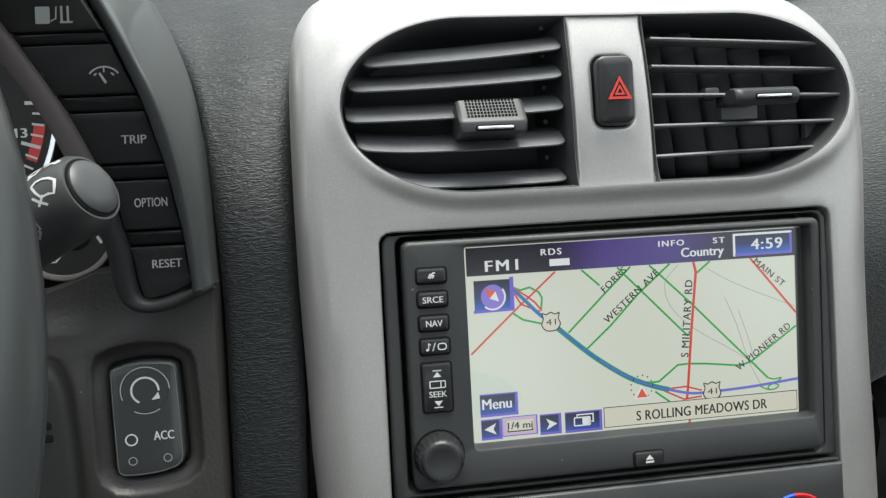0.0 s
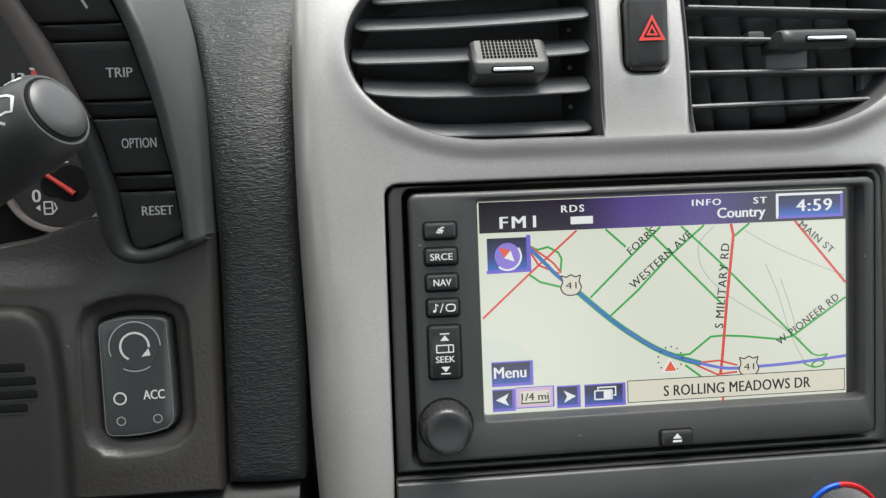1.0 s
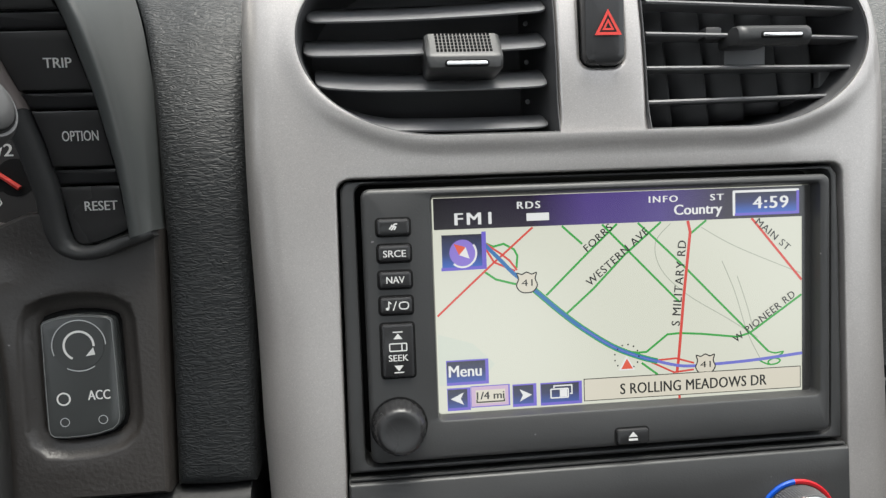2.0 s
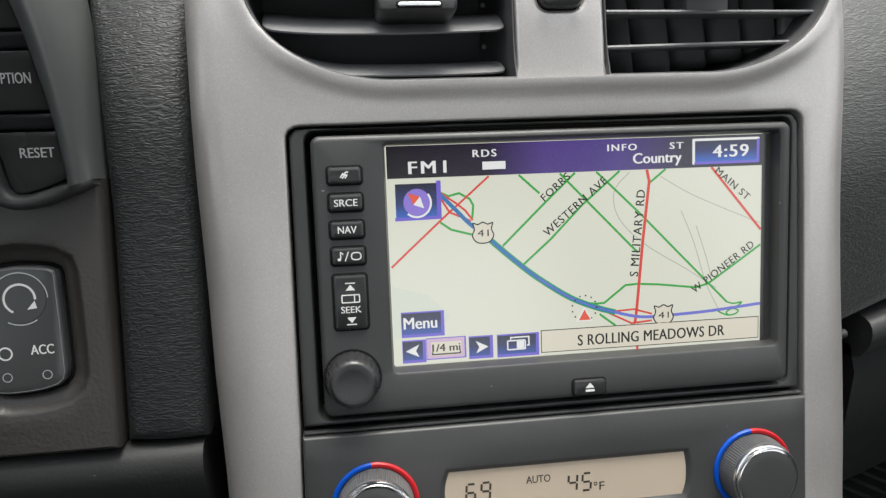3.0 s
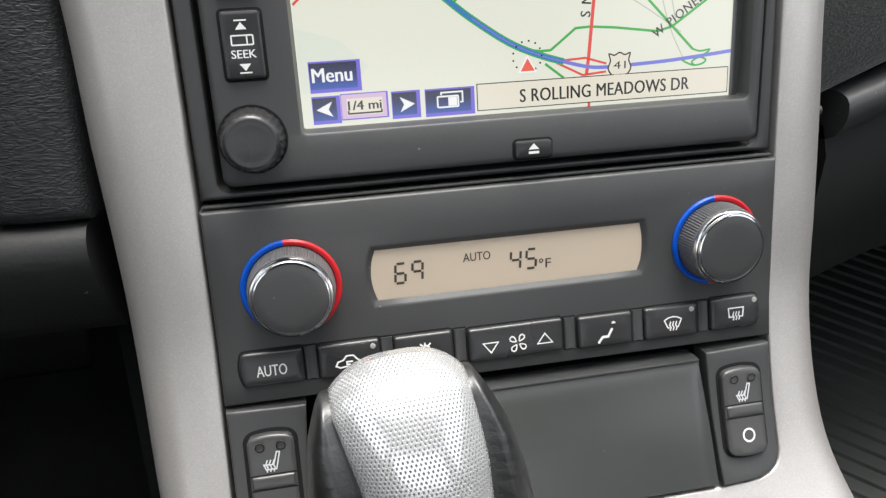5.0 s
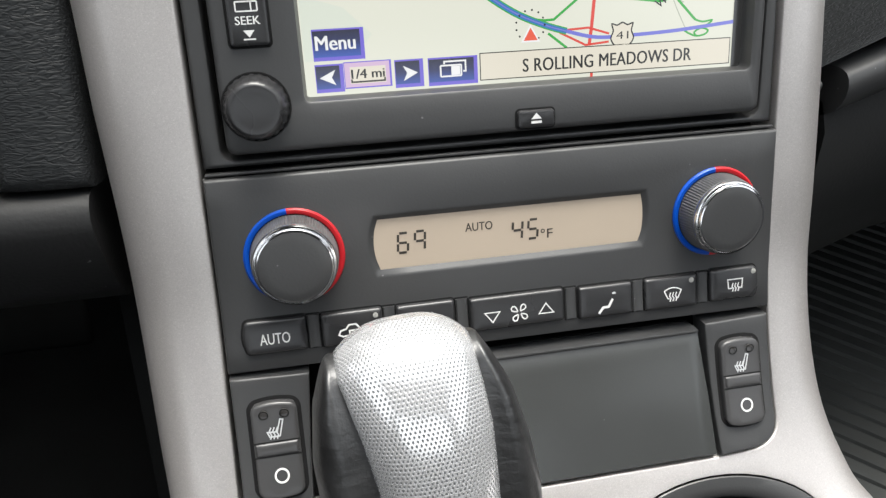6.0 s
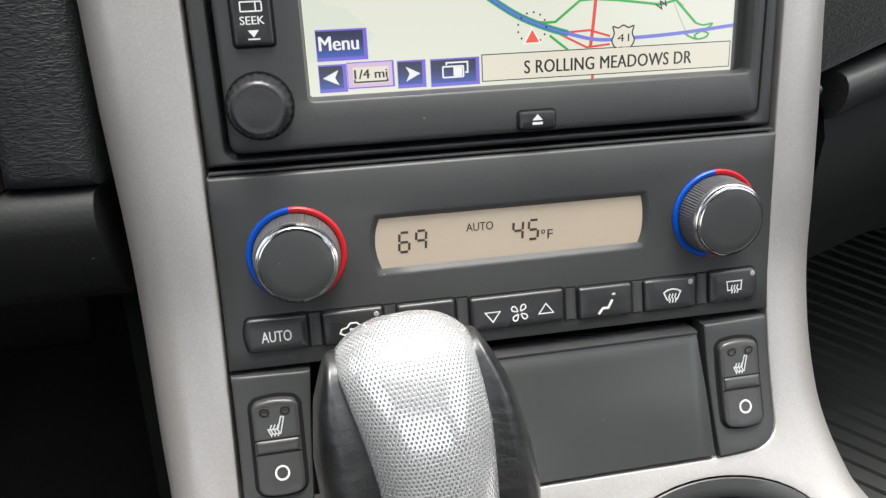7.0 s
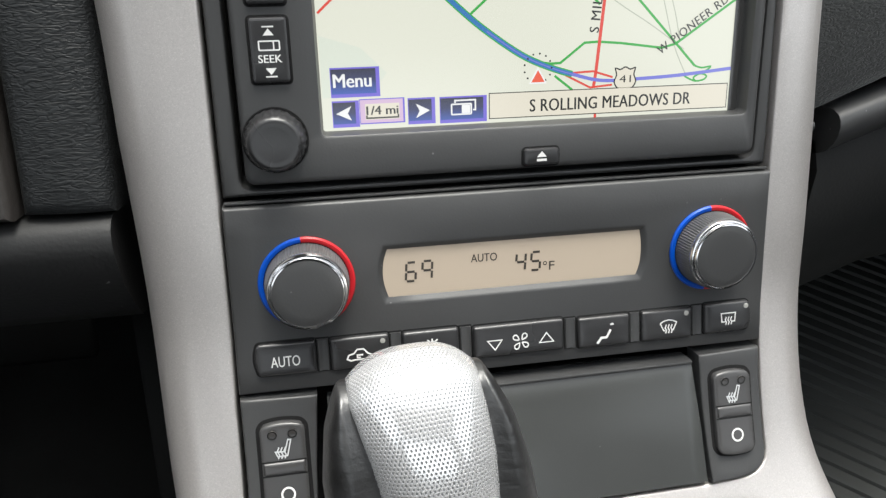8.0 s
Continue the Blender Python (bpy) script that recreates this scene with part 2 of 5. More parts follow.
LILAC = lit("display_lilac", (0.60, 0.43, 0.62))
EDGE = lit("display_button_edge", (0.15, 0.11, 0.60))
FLAME = lit("display_red", (0.75, 0.10, 0.05))
KEY = lit_across("display_button_blue", [(0.0, (0.03, 0.10, 0.48)), (0.6, (0.012, 0.02, 0.10)), (1.0, (0.008, 0.010, 0.03))], 2, 0.0005, 0.0095)
KEY_MENU = lit_across("display_button_blue_tall", [(0.0, (0.03, 0.10, 0.48)), (0.6, (0.012, 0.02, 0.10)), (1.0, (0.008, 0.010, 0.03))], 2, 0.011, 0.020)
KEY_COMP = lit_across("display_compass_blue", [(0.0, (0.03, 0.14, 0.62)), (0.45, (0.02, 0.04, 0.16)), (1.0, (0.010, 0.010, 0.03))], 2, 0.053, 0.066)
KEY_CLOCK = lit_across("display_clock_blue", [(0.0, (0.03, 0.14, 0.62)), (0.55, (0.012, 0.02, 0.12)), (1.0, (0.008, 0.010, 0.03))], 2, 0.069, 0.078)
BAR = lit_across("display_top_bar", [(0.0, (0.010, 0.008, 0.012)), (0.25, (0.018, 0.012, 0.030)), (0.40, (0.085, 0.05, 0.24)), (0.60, (0.085, 0.055, 0.25)), (0.78, (0.020, 0.014, 0.035)), (1.0, (0.006, 0.006, 0.010))], 0, -0.0708, 0.0708)

# ---- building blocks (millimetres in the stack's frame) ----
LEANS = []  # the lean of the region that is being built


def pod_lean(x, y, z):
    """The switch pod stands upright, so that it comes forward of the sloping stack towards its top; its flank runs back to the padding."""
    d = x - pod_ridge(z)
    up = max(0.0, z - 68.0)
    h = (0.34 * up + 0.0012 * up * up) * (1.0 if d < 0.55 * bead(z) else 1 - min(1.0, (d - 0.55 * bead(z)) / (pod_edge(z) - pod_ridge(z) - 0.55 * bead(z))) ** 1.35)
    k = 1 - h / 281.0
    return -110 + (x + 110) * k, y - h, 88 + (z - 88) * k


def finish(bm, sharp=38.0):
    bmesh.ops.recalc_face_normals(bm, faces=bm.faces)
    bm.normal_update()
    for f in bm.faces:
        f.smooth = True
    for e in bm.edges:
        if len(e.link_faces) == 2 and e.calc_face_angle(0.0) > radians(sharp):
            e.smooth = False


def part(name, bm, material, parent=None, label="", sharp=38.0):
    """Links a bmesh, drawn in millimetres, as one mesh object under a thing or a part."""
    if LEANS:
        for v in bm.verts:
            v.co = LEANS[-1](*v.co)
    finish(bm, sharp)
    me = bpy.data.meshes.new(name)
    for v in bm.verts:
        v.co *= 0.001
    bm.to_mesh(me)
    bm.free()
    me.materials.append(material)
    ob = new(name, me)
    if parent is None:
        ob.matrix_world = CAR
    else:
        ob.parent = parent
        up = parent
        while up.parent is not None:
            up = up.parent
        if parent is up and up.type == "EMPTY":
            ob.matrix_basis = Matrix.Translation(Vector(up["base"]) * -0.001)
    if label:
        ob["label"] = label
    return ob


def thing(name, base, label, category, group="", kind=""):
    """An empty at the thing's base, which carries its parts."""
    ob = new(name)
    ob.empty_display_size = 0.02
    ob["base"] = base
    ob.matrix_world = CAR @ Matrix.Translation(Vector(base) * 0.001)
    return tagged(ob, label, category, group, kind)


def rrect(x0, x1, z0, z1, r, n=5):
    """A rectangle with round corners, anticlockwise as the driver sees it."""
    r = min(r, (x1 - x0) / 2 - 1e-3, (z1 - z0) / 2 - 1e-3)
    out = []
    for cx, cz, a0 in ((x1 - r, z0 + r, -90), (x1 - r, z1 - r, 0), (x0 + r, z1 - r, 90), (x0 + r, z0 + r, 180)):
        for i in range(n + 1):
            a = radians(a0 + 90 * i / n)
            out.append((cx + r * math.cos(a), cz + r * math.sin(a)))
    return out


def ring(cx, cz, rx, rz=None, n=48):
    rz = rx if rz is None else rz
    return [(cx + rx * math.cos(2 * math.pi * i / n), cz + rz * math.sin(2 * math.pi * i / n)) for i in range(n)]


def inset(poly, d):
    """The outline moved inwards by d."""
    out, n = [], len(poly)
    for i in range(n):
        (ax, az), (bx, bz), (cx, cz) = poly[i - 1], poly[i], poly[(i + 1) % n]
        e, f = Vector((bx - ax, bz - az)), Vector((cx - bx, cz - bz))
        if e.length < 1e-6 or f.length < 1e-6:
            e = f if e.length < 1e-6 else e
            f = e if f.length < 1e-6 else f
        e, f = e.normalized(), f.normalized()
        na, nb = Vector((-e.y, e.x)), Vector((-f.y, f.x))
        m = na + nb
        m = m / max(m.dot(m) / 2, 0.35)
        out.append((bx + d * m.x, bz + d * m.y))
    return out


def smooth_line(pts, per=6, closed=False):
    """A soft curve through the points."""
    out, n = [], len(pts)
    for i in range(n if closed else n - 1):
        p = [Vector(pts[(i + k) % n] if closed else pts[min(max(i + k, 0), n - 1)]) for k in (-1, 0, 1, 2)]
        for j in range(per):
            t = j / per
            out.append(tuple(0.5 * (2 * p[1] + (p[2] - p[0]) * t + (2 * p[0] - 5 * p[1] + 4 * p[2] - p[3]) * t * t + (3 * p[1] - p[0] - 3 * p[2] + p[3]) * t ** 3)))
    return out if closed else out + [tuple(pts[-1])]


def stack_loops(bm, loops, cap=True, capback=False):
    """Skins a row of loops of equal count, each a list of 3D points."""
    rows = [[bm.verts.new(p) for p in loop] for loop in loops]
    n = len(rows[0])
    for a, b in zip(rows, rows[1:]):
        for i in range(n):
            bm.faces.new((a[i], a[(i + 1) % n], b[(i + 1) % n], b[i]))
    if cap:
        bm.faces.new(rows[-1])
    if capback:
        bm.faces.new(rows[0][::-1])
    return rows


def flat(z):
    return 0.0


def slab(poly, front, back, b=0.6, bend=flat, crown=0.0):
    """A moulded key or plate: outline, rounded front edge, optional swell of the face."""
    bm = bmesh.new()

    def lay(p, y):
        return [(x, y + bend(z), z) for x, z in p]

    loops = [lay(poly, back), lay(poly, front + b), lay(inset(poly, b * 0.3), front + b * 0.3), lay(inset(poly, b), front)]
    if crown:
        for k in (0.12, 0.3, 0.55, 0.8):
            c = (sum(p[0] for p in poly) / len(poly), sum(p[1] for p in poly) / len(poly))
            q = inset(poly, b)
            loops.append(lay([(x + (c[0] - x) * k, z + (c[1] - z) * k) for x, z in q], front - crown * (1 - (1 - k) ** 2)))
    stack_loops(bm, loops, True, True)
    return bm


def inside(x, z, poly):
    hit, j = False, len(poly) - 1
    for i in range(len(poly)):
        (xi, zi), (xj, zj) = poly[i], poly[j]
        if (zi > z) != (zj > z) and x < (xj - xi) * (z - zi) / (zj - zi) + xi:
            hit = not hit
        j = i
    return hit


def dense(poly, step):
    out, n = [], len(poly)
    for i in range(n):
        a, b = Vector(poly[i]), Vector(poly[(i + 1) % n])
        k = max(1, int((b - a).length / step))
        out += [tuple(a + (b - a) * j / k) for j in range(k)]
    return out


def sheet(outer, holes, yfun, grid, lip, hole_lip, back, hole_back):
    """A moulded fascia: a curved face with openings, its edges rolled over by the lips (offset, depth) and run back."""
    bm = bmesh.new()
    pts, ys, edges, walls = [], [], [], []

    def loop(poly, profile, sign, deep):
        first = True
        for off, dy in profile:
            p = inset(poly, sign * off) if off else list(poly)
            base = len(pts)
            for x, z in p:
                pts.append(Vector((x, z)))
                ys.append(yfun(x, z) + dy)
            ids = list(range(base, base + len(p)))
            if first:
                walls.append((ids, deep))
            edges.extend((ids[i], ids[(i + 1) % len(ids)]) for i in range(len(ids)))
            first = False

    outer, holes = dense(outer, grid), [dense(h, grid) for h in holes]
    loop(outer, lip, 1, back)
    lips = [hole_lip] * len(holes) if not holes or isinstance(hole_lip[0], tuple) else hole_lip
    for h, hl in zip(holes, lips):
        loop(h, hl, -1, hole_back)
    keep_out, keep_in = inset(outer, lip[-1][0] + grid * 0.4), [inset(h, -hl[-1][0] - grid * 0.4) for h, hl in zip(holes, lips)]
    xs, zs = [p[0] for p in outer], [p[1] for p in outer]
    x = min(xs)
    while x < max(xs):
        z = min(zs)
        while z < max(zs):
            if inside(x, z, keep_out) and not any(inside(x, z, h) for h in keep_in):
                pts.append(Vector((x, z)))
                ys.append(yfun(x, z))
            z += grid
        x += grid
    vs, _, fs, src, _, _ = geometry.delaunay_2d_cdt(pts, edges, [], 0, 1e-4)
    made = []
    for v, s in zip(vs, src):
        made.append(bm.verts.new((v.x, ys[s[0]] if s else yfun(v.x, v.y), v.y)))
    for f in fs:
        cx, cz = sum(vs[i].x for i in f) / 3, sum(vs[i].y for i in f) / 3
        if inside(cx, cz, outer) and not any(inside(cx, cz, h) for h in holes):
            bm.faces.new([made[i] for i in f])
    where = {}
    for i, s in enumerate(src):
        for o in s:
            where[o] = i
    for ids, deep in walls:
        rim = [made[where[i]] for i in ids]
        low = [bm.verts.new((v.co.x, v.co.y + deep, v.co.z)) for v in rim]
        for i in range(len(rim)):
            j = (i + 1) % len(rim)
            try:
                bm.faces.new((rim[i], rim[j], low[j], low[i]))
            except ValueError:
                pass
    bmesh.ops.recalc_face_normals(bm, faces=bm.faces)
    return bm


def moulded(poly, front, back, b=0.8, bend=flat, crown=0.0, grid=3.0):
    """As slab(), for freer outlines and curved faces."""
    xs, zs = [p[0] for p in poly], [p[1] for p in poly]
    cx, cz, hx, hz = (min(xs) + max(xs)) / 2, (min(zs) + max(zs)) / 2, (max(xs) - min(xs)) / 2, (max(zs) - min(zs)) / 2

    def face(x, z):
        return front + bend(z) - crown * max(0.0, 1 - ((x - cx) / hx) ** 2) * max(0.0, 1 - ((z - cz) / hz) ** 2)

    return sheet(poly, [], face, grid, [(0, b), (b * 0.12, b * 0.5), (b * 0.4, b * 0.18), (b, 0)], [(0, 0)], back - front - b, 0)


def ribbon(pts, width, y, closed=False, thick=0.05):
    """A printed or lit line of even width."""
    bm = bmesh.new()
    n = len(pts)
    left, right = [], []
    for i, p in enumerate(pts):
        a = Vector(pts[i - 1] if i or closed else p)
        b = Vector(pts[(i + 1) % n] if i < n - 1 or closed else p)
        q = Vector(p)
        e, f = (q - a), (b - q)
        e = f if e.length < 1e-6 else e
        f = e if f.length < 1e-6 else f
        e, f = e.normalized(), f.normalized()
        m = Vector((-e.y, e.x)) + Vector((-f.y, f.x))
        m = m / max(m.dot(m) / 2, 0.5)
        left.append(q + m * width / 2)
        right.append(q - m * width / 2)
    rows = []
    for l, r in zip(left, right):
        rows.append([bm.verts.new((l.x, y, l.y)), bm.verts.new((r.x, y, r.y)), bm.verts.new((r.x, y + thick, r.y)), bm.verts.new((l.x, y + thick, l.y))])
    for i in range(n if closed else n - 1):
        a, b = rows[i], rows[(i + 1) % n]
        for k in range(4):
            bm.faces.new((a[k], a[(k + 1) % 4], b[(k + 1) % 4], b[k]))
    if not closed:
        bm.faces.new(rows[0])
        bm.faces.new(rows[-1][::-1])
    return bm


def patch(poly, y, thick=0.05):
    bm = bmesh.new()
    stack_loops(bm, [[(x, y + thick, z) for x, z in poly], [(x, y, z) for x, z in poly]], True, True)
    return bm


def join(*bms):
    out = bms[0]
    for b in bms[1:]:
        me = bpy.data.meshes.new("joint")
        b.to_mesh(me)
        b.free()
        out.from_mesh(me)
        bpy.data.meshes.remove(me)
    return out


def strokes(lines, x, z, s, w, y, bend=flat):
    """Line symbol: strokes in a unit square, placed at x, z with size s."""
    bms = []
    for ln in lines:
        closed = ln[0] == ln[-1] and len(ln) > 3
        pts = [(x + px * s, z + pz * s) for px, pz in (ln[:-1] if closed else ln)]
        bms.append(ribbon(pts, w, y, closed))
    bm = join(*bms)
    for v in bm.verts:
        v.co.y += bend(v.co.z)
    return bm


def letters(text, x, z, height, width, y, angle=0.0, bold=0.0, bend=flat, space=1.0):
    """Raised print in the built-in font, fitted to its height and width in millimetres and centred."""
    cu = bpy.data.curves.new("print", "FONT")
    cu.body, cu.size, cu.resolution_u, cu.space_character = text, 1.0, 3, space
    ob = bpy.data.objects.new("print", cu)
    me = bpy.data.meshes.new_from_object(ob)
    bm = bmesh.new()
    bm.from_mesh(me)
    bpy.data.objects.remove(ob)
    bpy.data.curves.remove(cu)
    bpy.data.meshes.remove(me)
    if bold:
        plain = bm.copy()
        for d in (-0.5, 0.5):
            extra = plain.copy()
            for v in extra.verts:
                v.co.x += d * bold * 4
                v.co.z += 0.02 * d
            bm = join(bm, extra)
        plain.free()
    us, vs = [v.co.x for v in bm.verts], [v.co.y for v in bm.verts]
    u0, u1, v0, v1 = min(us), max(us), min(vs), max(vs)
    kz = height / (v1 - v0)
    kx = width / (u1 - u0) if width else kz
    c, s = math.cos(radians(angle)), math.sin(radians(angle))
    for v in bm.verts:
        u, w = (v.co.x - (u0 + u1) / 2) * kx, (v.co.y - (v0 + v1) / 2) * kz
        pz = z + u * s + w * c
        v.co = (x + u * c - w * s, y + bend(pz) + v.co.z, pz)
    return bm


def spin(profile, cx, cz, n=48, wave=None):
    """A turned part on an axis towards the driver. profile: (radius, y) from the base to the middle of the front."""
    bm = bmesh.new()
    loops = []
    for k, (r, y) in enumerate(profile):
        lp = []
        for i in range(n):
            a = 2 * math.pi * i / n
            rr = r + (wave(i, k) if wave else 0)
            lp.append((cx + rr * math.cos(a), y, cz + rr * math.sin(a)))
        loops.append(lp)
    stack_loops(bm, loops, True, False)
    return bm


def tube(path, radii, n=20, cap=True):
    """A round bar along 3D points."""
    bm = bmesh.new()
    loops = []
    for i, p in enumerate(path):
        a, b = Vector(path[max(i - 1, 0)]), Vector(path[min(i + 1, len(path) - 1)])
        q = (b - a).normalized().to_track_quat("Z", "Y")
        loops.append([tuple(Vector(p) + q @ Vector((radii[i] * math.cos(2 * math.pi * k / n), radii[i] * math.sin(2 * math.pi * k / n), 0))) for k in range(n)])
    stack_loops(bm, loops, cap, cap)
    return bm


def block(x0, x1, y0, y1, z0, z1, b=1.0, seg=3):
    bm = bmesh.new()
    bmesh.ops.create_cube(bm, size=1.0)
    for v in bm.verts:
        v.co = ((x0 + x1) / 2 + v.co.x * (x1 - x0), (y0 + y1) / 2 + v.co.y * (y1 - y0), (z0 + z1) / 2 + v.co.z * (z1 - z0))
    if b:
        bmesh.ops.bevel(bm, geom=bm.edges[:], offset=b, segments=seg, affect="EDGES", profile=0.5)
    return bm


def extrude_x(profile, x0, x1, skew=None, b=0.0):
    """A bar of one profile (y, z) along x."""
    bm = bmesh.new()
    xs = np.linspace(x0, x1, 24)
    loops = [[(x, y + (skew(x)[0] if skew else 0), z + (skew(x)[1] if skew else 0)) for y, z in profile] for x in xs]
    stack_loops(bm, loops, True, True)
    return bm


BEND_Z = [-310, -205, -190, -175, -160, -145, -130, -110, -90, -75, -60, 300]
BEND_Y = [-325, -108, -76, -50, -34, -24, -16, -9, -4, -1.2, 0, 0]


def bend(z):
    """How far the lower stack sweeps out towards the console, smoothed."""
    return float(np.mean(np.interp(z + np.linspace(-9, 9, 7), BEND_Z, BEND_Y)))

# ---- centre stack: silver surround ----
def half_oval(flatx, endx, z0, rz, slope=0.0):
    """A vent mouth: straight beside the middle bar, an ellipse at its outer end."""
    a = 50.0
    cx = endx - math.copysign(a, endx - flatx)
    side = 1 if endx > flatx else -1
    pts = [(cx + side * a * math.cos(radians(t)), z0 + rz * math.sin(radians(t))) for t in range(-88, 89, 4)]
    pts = [(flatx + slope, z0 - rz)] + pts + [(flatx - slope, z0 + rz)]
    return pts if side == 1 else pts[::-1]


VENT_L = half_oval(-24.8, -116.5, 135.5, 34.3, 0.4)
VENT_R = half_oval(7.6, 94.6, 135.5, 34.0, 1.2)
STACK = [(-99.6, 87.0), (-101.8, 86.7), (-103.6, 85.6), (-104.6, 83.8), (-104.8, 81.0), (-105.6, -20.0), (-106.3, -60.0), (-107.0, -90.0), (-107.2, -128.0), (-104, -134.5), (-98, -135.6)] + \
        [(62, -135.6), (72, -135.3), (77.5, -134.8), (81.2, -133.7), (84.0, -131.9), (85.8, -129.5), (86.6, -126.5), (86.8, -100.0), (87.4, -60.0), (86.4, -20.0), (84.8, 60.0), (84.1, 81.0), (83.8, 84.2), (82.8, 86.2), (81.0, 87.3), (78.6, 87.6)]
CUP = ring(57, -165, 44, 23.5, 40)
OUTLINE = smooth_line([(-136, 0), (-134.5, -40), (-134.0, -80), (-133, -110), (-131, -140), (-133, -175), (-140, -215)], 4) + \
    smooth_line([(172, -215), (152, -195), (132, -172), (120, -156), (116, -148), (110.5, -126), (108.5, -101), (108.3, -75), (108.5, -47), (107, -6), (105.5, 22), (104.5, 60), (104.5, 110), (101, 145), (91, 164), (76, 177), (56, 183)], 4) + \
    smooth_line([(-100, 185), (-119, 182), (-129, 174), (-134.5, 158), (-136.2, 125), (-136.8, 70)], 4)

# one collar runs round both mouths and the bar between them
COLLAR = VENT_R[:-1] + VENT_L[1:]
OUT_A, OUT_B = np.array(OUTLINE), np.roll(np.array(OUTLINE), -1, axis=0)
COL_A, COL_B = np.array(COLLAR), np.roll(np.array(COLLAR), -1, axis=0)


def gap_to(x, z, a, b):
    """Distance from a point to a closed outline."""
    p, e = np.array((x, z)), b - a
    t = np.clip(((p - a) * e).sum(1) / np.maximum((e * e).sum(1), 1e-9), 0, 1)
    q = a + e * t[:, None] - p
    return float(np.sqrt((q * q).sum(1).min()))


def bezel_y(x, z):
    """The surround's face: rolled over at its outer edge, a raised collar round the vents."""
    low = min(1.0, max(0.0, (90.0 - z) / 60.0)) if x < 0 else 0.0  # the driver's side rolls over more, lower down
    roll = np.interp(gap_to(x, z, OUT_A, OUT_B), [0, 0.7, 2, 4, 7, 11, 15, 20, 26], [11 + 7.5 * low, 6.8 + 6.3 * low, 4.0 + 5.4 * low, 2.0 + 4.4 * low, 0.7 + 3.1 * low, 1.8 * low, 0.9 * low, 0.25 * low, 0])
    lift = 0.0
    if z > 88:
        gap = gap_to(x, z, COL_A, COL_B)
        under = min(1.0, max(0.0, (122.0 - z) / 14.0))  # it flares out further under the mouths
        lift = -1.7 * under * max(0.0, 1 - gap / 13.0) ** 1.4 + np.interp(gap, [0, 0.4, 1.0, 2.2, 4.0, 5.8, 7.4, 9.0], [-0.82, -0.93, -0.98, -0.95, -0.62, -0.24, -0.05, 0])
    return -4.0 + bend(z) + 0.0025 * max(0.0, z - 120.0) ** 2 + float(roll) + float(lift)


surround = thing("center_stack_surround", (-10, -4, -135), "satin silver painted plastic surround of the centre stack", "trim panel")
EDGE_LIP = [(0, 1.2), (0.15, 0.5), (0.4, 0.15), (0.9, 0)]
part("surround_shell", sheet(OUTLINE, [COLLAR, STACK, CUP], bezel_y, 4.0,
     [(d, 0) for d in (0, 0.7, 2.0, 4.0, 7.0, 11.0)], [[(d, 0) for d in (0, 0.4, 1.0, 2.2, 4.0, 5.8, 7.4, 9.0)], EDGE_LIP, EDGE_LIP], 45, 14), SILVER, surround)


def bar_y(x, z):
    return -3.4 + 0.0025 * max(0.0, z - 120.0) ** 2


BAR_OUT = [(-31.0, 97.0), (14.6, 97.0), (11.6, 99.6), (9.7, 102.0), (8.7, 106.0), (7.6, 135.0), (6.6, 165.0), (7.2, 168.6), (9.2, 171.0), (12.0, 173.5), (-30.5, 173.5), (-27.6, 171.2), (-25.8, 168.6), (-25.0, 165.0), (-24.7, 135.0), (-24.3, 106.0), (-25.2, 102.2), (-27.6, 99.4)]
BAR_HOLE = rrect(-16.3, 0.3, 124.2, 152.8, 4.4)
part("center_bar", sheet(BAR_OUT, [BAR_HOLE], bar_y, 4.0, [(0, 2.6), (0.3, 1.3), (0.8, 0.5), (1.4, 0.12), (2.0, 0)], [(0, 0.9), (0.4, 0.4), (1.0, 0.1), (1.6, 0)], 26, 3.0), SILVER, surround, "silver bar between the vents")
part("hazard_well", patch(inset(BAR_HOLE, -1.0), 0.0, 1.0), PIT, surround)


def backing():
    """Near-black sheet behind all the openings of the stack, added for the shade in them."""
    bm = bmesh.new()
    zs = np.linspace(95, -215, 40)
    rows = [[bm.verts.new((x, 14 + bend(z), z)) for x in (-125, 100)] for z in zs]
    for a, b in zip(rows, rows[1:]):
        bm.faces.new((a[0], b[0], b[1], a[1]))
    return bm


part("dark_backing", backing(), PIT, surround, "near-black sheet standing for the shade behind the openings")
part("vent_duct", block(-124, 100, 46, 50, 94, 180, 0), DUCT, surround, "dark duct behind the vents, its colour lifted for veiling glare")


# ---- air vents ----
def vent_hole_x(poly, z, side):
    """Where a mouth's outer end lies at height z."""
    xs = []
    for (ax, az), (bx, bz) in zip(poly, poly[1:] + poly[:1]):
        if (az - z) * (bz - z) <= 0 and az != bz:
            xs.append(ax + (bx - ax) * (z - az) / (bz - az))
    return (min(xs) if side < 0 else max(xs)) if xs else None


def duct(poly, deep):
    bm = bmesh.new()
    inner = dense(poly, 6)
    loops = [[(x, bezel_y(x, z) + 3.2, z) for x, z in inset(inner, -0.3)], [(x, bezel_y(x, z) + 0.75, z) for x, z in inset(inner, 0.12)], [(x, bezel_y(x, z) + 0.9, z) for x, z in inset(inner, 0.5)], [(x, 5, z) for x, z in inset(inner, 1.0)], [(x, deep, z) for x, z in inset(inner, 3)]]
    stack_loops(bm, loops, True)
    return bm


